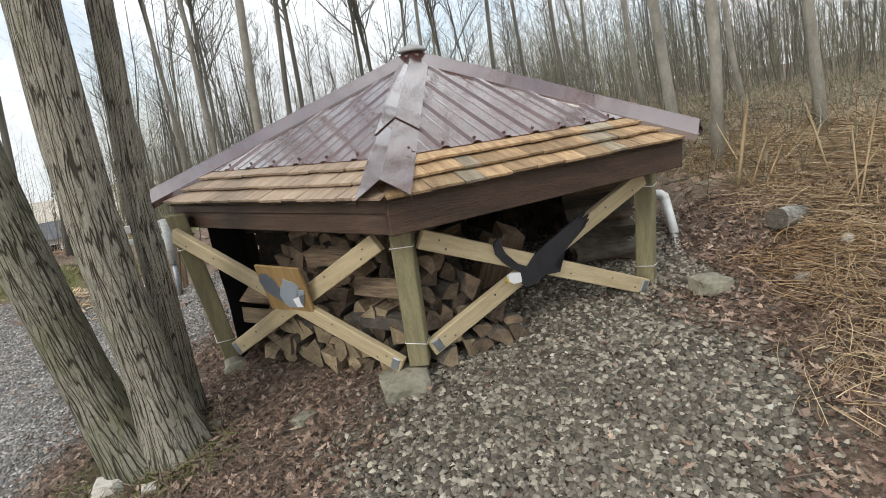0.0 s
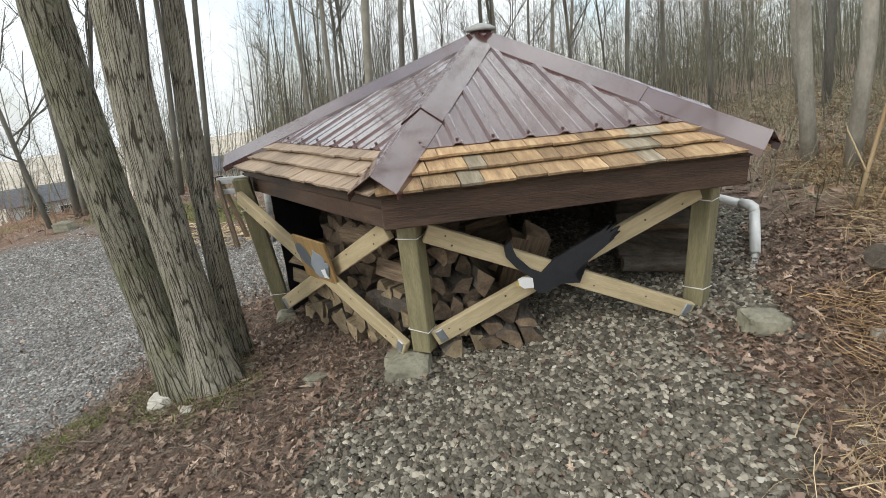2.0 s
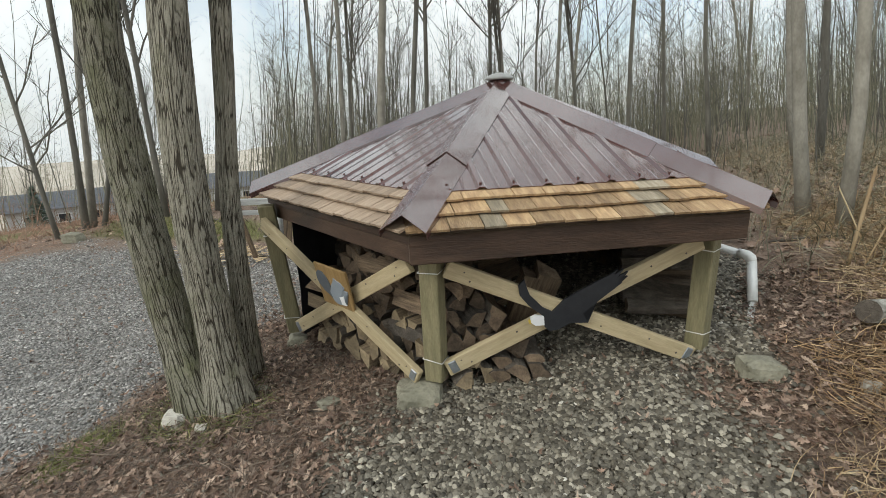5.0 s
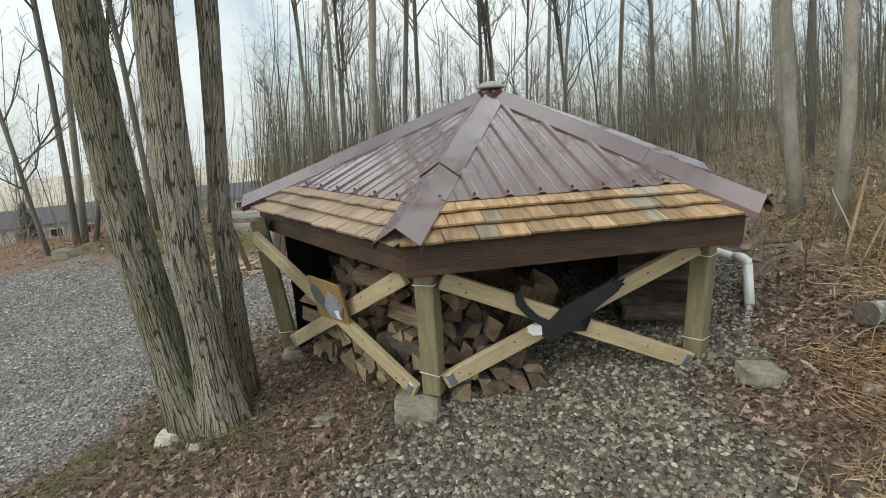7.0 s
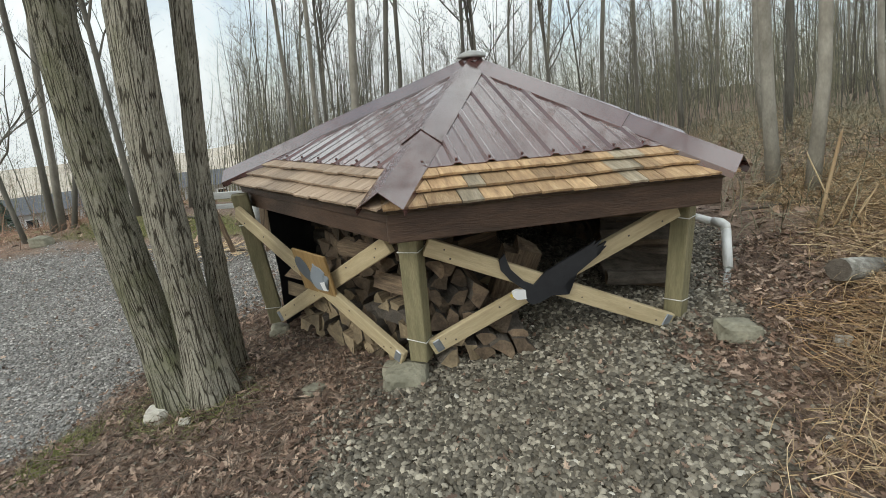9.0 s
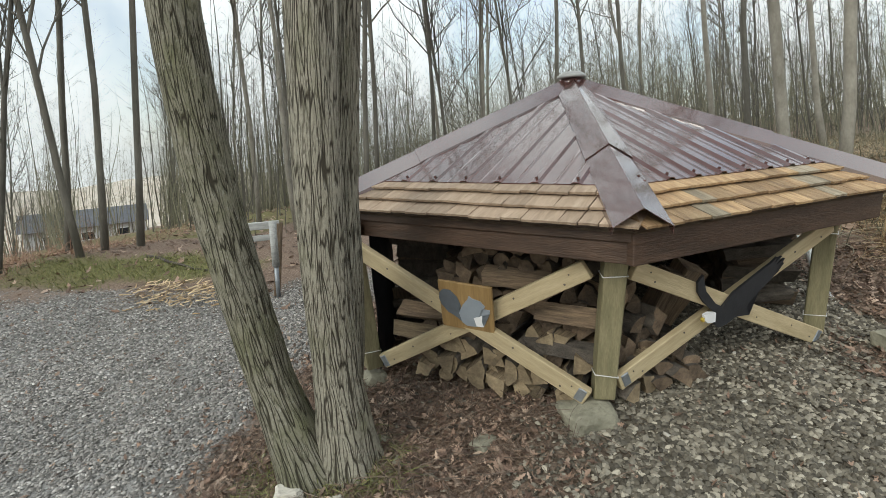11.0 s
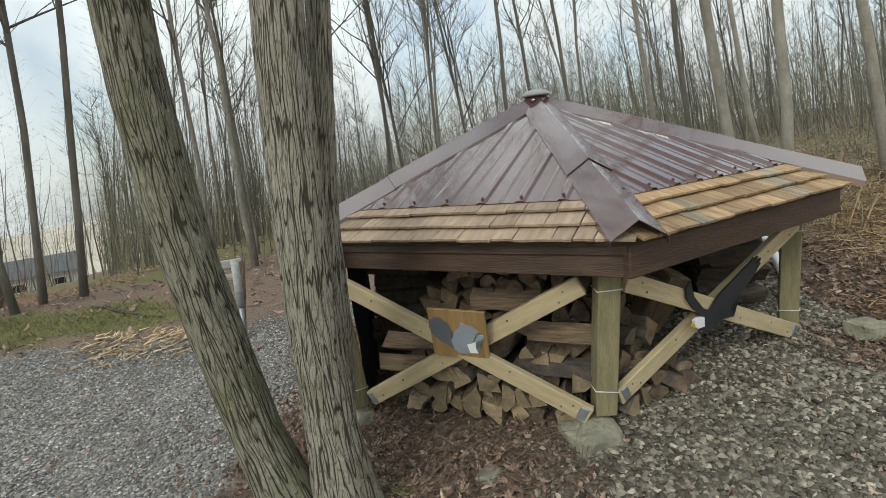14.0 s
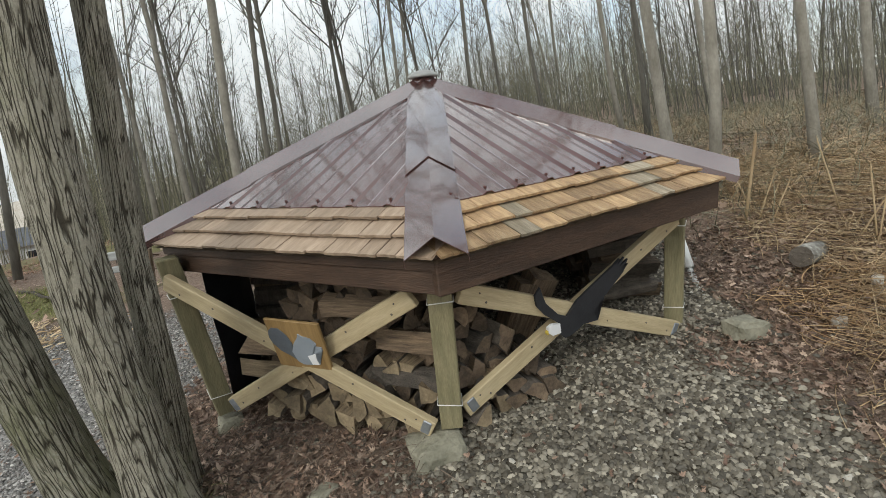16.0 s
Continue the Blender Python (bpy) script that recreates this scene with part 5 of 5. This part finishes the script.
def scatter_blades(seed, n, box, weight, lo, hi, width, rise, droop=0.5, flat=0.0, curl=0.5):
    """Bent blades or stalks, joined; flat is the share that lies down."""
    r = np.random.default_rng(seed)
    verts, faces = [], []
    k = 0
    while k < n:
        x, y = r.uniform(box[0], box[1]), r.uniform(box[2], box[3])
        if r.random() > weight(x, y):
            continue
        L = r.uniform(lo, hi)
        a = r.uniform(0, 6.28)
        lying = r.random() < flat
        el = r.uniform(0.0, 0.25) if lying else rise * r.uniform(0.6, 1.1)
        z = ground_at(x, y) + (0.01 + r.uniform(0, 0.05) if lying else -0.01)
        side = np.array((-math.sin(a), math.cos(a), 0))
        p = np.array((x, y, z))
        b = len(verts)
        steps = 5
        bend = r.uniform(-curl, curl)
        for i in range(steps + 1):
            u = i / steps
            w = width * (1 - 0.75 * u) * 0.5
            verts += [tuple(p - side * w), tuple(p + side * w + (0, 0, w))]
            el2 = el - droop * u * (0.15 if lying else 1.0)
            aa = a + bend * u
            p = p + L / steps * np.array((math.cos(aa) * math.cos(el2), math.sin(aa) * math.cos(el2), math.sin(el2)))
            p[2] = max(p[2], ground_at(p[0], p[1]) + 0.004)
        for i in range(steps):
            faces.append((b + 2 * i, b + 2 * i + 1, b + 2 * i + 3, b + 2 * i + 2))
        k += 1
    return verts, faces


coarse = lambda x, y: zone(x, y)[0] ** 1.5
park = lambda x, y: zone(x, y)[1] ** 1.5


def litter(x, y):
    c, p, g = zone(x, y)
    return max(0.0, 1 - 1.5 * c - 0.93 * p - 0.6 * g)


v, f = scatter_stones(1, 46000, (-1.3, 1.95, -3.0, 0.9), coarse, 0.008, 0.022)
stuff("gravel_pad", v, f, M_GRAVEL, "coarse rounded tan and grey gravel before the shed", "gravel")
v, f = scatter_stones(2, 42000, (-4.2, -1.2, -2.9, 1.2), park, 0.006, 0.015)
stuff("gravel_drive", v, f, M_FINE, "fine grey gravel of the drive", "gravel")
v, f = scatter_stones(5, 16000, (-7.6, -4.2, -2.0, 1.6), park, 0.008, 0.016)
stuff("gravel_drive_far", v, f, M_FINE, "fine grey gravel of the drive", "gravel")
v, f = scatter_stones(18, 260, (-1.2, 1.9, -3.0, 0.4), coarse, 0.008, 0.020, 0.35)
stuff("white_gravel", v, f, M_PALEROCK, "stray whitish stones among the coarse gravel", "gravel")
v, f = scatter_stones(8, 3200, (-2.2, 2.4, -3.0, 0.5), lambda x, y: 0.4 * litter(x, y), 0.006, 0.020)
stuff("loose_stones", v, f, M_GRAVEL, "loose gravel stones among the leaf litter", "gravel")
v, f = scatter_leaves(3, 24000, (-2.2, 2.9, -3.1, 0.4), lambda x, y: litter(x, y) * (0.25 if math.hypot(x, y) < 1.35 else 1), 0.009, 0.033)
stuff("dead_leaves", v, f, M_LEAF, "brown fallen oak leaves on the ground", "leaves")
v, f = scatter_leaves(4, 420, (-1.0, 1.6, -3.0, -0.8), lambda x, y: zone(x, y)[0], 0.010, 0.026)
stuff("dead_leaves", v, f, M_LEAF, "scattered brown leaves lying on gravel", "leaves")
v, f = scatter_leaves(6, 1800, (-6.5, -1.4, -2.8, 1.2), lambda x, y: zone(x, y)[1], 0.010, 0.026)
stuff("dead_leaves", v, f, M_LEAF, "scattered brown leaves lying on the drive", "leaves")
v, f = scatter_leaves(7, 9000, (-9, 12, 0.2, 11), lambda x, y: litter(x, y) * (1 if math.hypot(x, y) > 1.9 else 0) * (1 if x > 1.5 else 0.5), 0.03, 0.075)
stuff("dead_leaves", v, f, M_LEAF, "brown leaf litter over the woodland bank", "leaves")


def bank(x, y):
    return smooth01(x - 1.75 - 0.12 * (y + 1.0) + 0.3 * blotch(x, y, 1.5), 0, 0.4)


v, f = scatter_blades(9, 20000, (1.5, 4.0, -2.6, 2.0), bank, 0.08, 0.42, 0.0038, 1.25, 1.7, 0.8, 1.3)
stuff("dry_grass", v, f, M_STRAW, "tangled dry straw-coloured grass on the bank", "dry grass")
v, f = scatter_blades(10, 11000, (1.7, 8.0, 0.0, 8.0), lambda x, y: smooth01(x, 1.8, 2.5), 0.12, 0.5, 0.004, 1.3, 1.4, 0.4, 1.2)
stuff("dry_grass", v, f, M_STRAW, "dry brown weeds over the far bank", "dry grass")
v, f = scatter_blades(21, 14000, (1.5, 9.0, 0.2, 10.0), lambda x, y: smooth01(x, 1.6, 2.3), 0.10, 0.55, 0.007, 1.4, 1.2, 0.3, 1.2)
stuff("bank_weeds", v, f, M_BRUSH, "tangled grey-green weeds and briars on the bank", "weeds")
v, f = scatter_blades(12, 2200, (-1.9, 1.4, -2.9, -1.0), lambda x, y: litter(x, y), 0.06, 0.28, 0.004, 0.4, 0.3, 0.9)
stuff("twigs", v, f, M_TWIG, "thin brown twigs among the leaf litter", "twigs")
v, f = scatter_blades(13, 1500, (1.4, 6.0, -2.8, 4.5), bank, 0.2, 0.8, 0.008, 0.5, 0.3, 0.85)
stuff("twigs", v, f, M_TWIG, "brown sticks and stalks on the bank", "twigs")
v, f = scatter_blades(14, 620, (-1.98, -1.40, -2.6, -1.8), lambda x, y: zone(x, y)[2] ** 0.7, 0.03, 0.09, 0.003, 1.3, 0.9)
stuff("grass_tuft", v, f, M_GRASS, "small yellow-green grass tuft beside the drive", "grass")
v, f = scatter_blades(15, 3600, (-8.5, -3.0, 0.4, 3.4), lambda x, y: zone(x, y)[2], 0.05, 0.14, 0.006, 1.2, 0.9)
stuff("grass_verge", v, f, M_GRASS, "thin green grass on the verge of the drive", "grass")
v, f = scatter_blades(16, 420, (-4.9, -2.7, 0.0, 1.4), lambda x, y: smooth01(1 - math.hypot((x + 3.75) / 0.9, (y - 0.65) / 0.5), 0, 0.6), 0.04, 0.17, 0.016, 0.3, 0.2, 0.95)
stuff("wood_chips", v, f, M_CHIP, "splintered pale wood chips left from splitting", "wood chips")
v, f = scatter_blades(17, 1500, (-1.62, -0.80, -2.10, -1.45), lambda x, y: smooth01(1.0 - math.hypot((x + 1.2) / 0.45, (y + 1.80) / 0.34), 0, 0.3), 0.04, 0.15, 0.003, 1.0, 1.2, 0.3)
stuff("grass_tuft", v, f, M_GRASS, "thin mossy grass round the tree foot", "grass")

v, f = scatter_blades(25, 6000, (-15, -6.6, -3.0, 6.0), lambda x, y: litter(x, y), 0.08, 0.40, 0.010, 1.3, 1.3, 0.4, 1.2)
stuff("verge_weeds", v, f, M_RUSSET, "tangled brown weeds beyond the drive", "weeds")
v, f = scatter_blades(26, 850, (1.72, 2.75, -1.35, -0.35), lambda x, y: smooth01(0.9 - math.hypot((x - 2.15) / 0.5, (y + 0.85) / 0.45) + 0.5 * blotch(x, y, 3.0), 0, 0.4), 0.10, 0.34, 0.0045, 0.5, 0.5, 0.85, 1.4)
stuff("fern_litter", v, f, M_RUST, "flattened rust-orange dead ferns on the bank", "ferns")
# broken pale stalks standing on the bank
rk = random.Random(9)
for x, y, h, lx, ly in ((2.24, 0.34, 0.62, 0.05, 0.02), (2.30, 0.30, 0.36, 0.10, 0.0), (2.36, 0.24, 0.28, 0.12, 0.02), (2.55, -0.45, 0.55, 0.10, 0.10), (2.60, -0.40, 0.45, -0.04, 0.08), (2.72, 0.05, 0.50, -0.18, 0.05), (2.52, -0.30, 0.34, 0.20, 0.0), (2.42, 0.55, 0.40, -0.2, 0.1), (3.0, 0.1, 0.5, 0.25, 0.1)):
    z = ground_at(x, y)
    w = 0.011 if h > 0.6 else 0.0055
    bm = tube_bm([(0, 0, -0.05), (lx * 0.53, ly * 0.53, h * 0.5), (lx, ly, h), (lx * 1.06, ly * 1.06, h + 0.04)], [w, w * 0.95, w * 0.8, w * 0.15], 6)
    tagged(new("broken_stalk", mesh_of("broken_stalk", bm, M_STRAW)), "broken pale dry stalk standing on the bank", "stalk", "broken stalks").matrix_basis = pose(x, y, z)
# fallen branches
for x, y, L, yaw, rad in ((2.6, 0.95, 1.3, 172, 0.022), (3.2, 1.5, 1.6, 20, 0.02), (2.9, -0.1, 0.9, 15, 0.012), (-0.95, -1.42, 0.7, -12, 0.010), (-0.62, -1.72, 0.45, 25, 0.007), (2.2, -1.5, 0.8, 30, 0.007), (1.32, -1.75, 0.22, 60, 0.007), (-4.9, 1.9, 1.6, -25, 0.025), (-3.1, 0.75, 0.45, 8, 0.02)):
    c, s = math.cos(radians(yaw)), math.sin(radians(yaw))
    pts = []
    for i in range(6):
        u = i / 5 - 0.5
        px, py = x + c * L * u + 0.03 * rk.uniform(-1, 1), y + s * L * u + 0.03 * rk.uniform(-1, 1)
        pts.append((px - x, py - y, ground_at(px, py) + rad * 0.8 - ground_at(x, y)))
    tagged(new("fallen_branch", mesh_of("fallen_branch", tube_bm(pts, [rad * (1 - 0.12 * i) for i in range(6)], 7), M_BARKLOG)), "bare fallen branch lying on the ground", "branch", "fallen branches").matrix_basis = pose(x, y, ground_at(x, y))
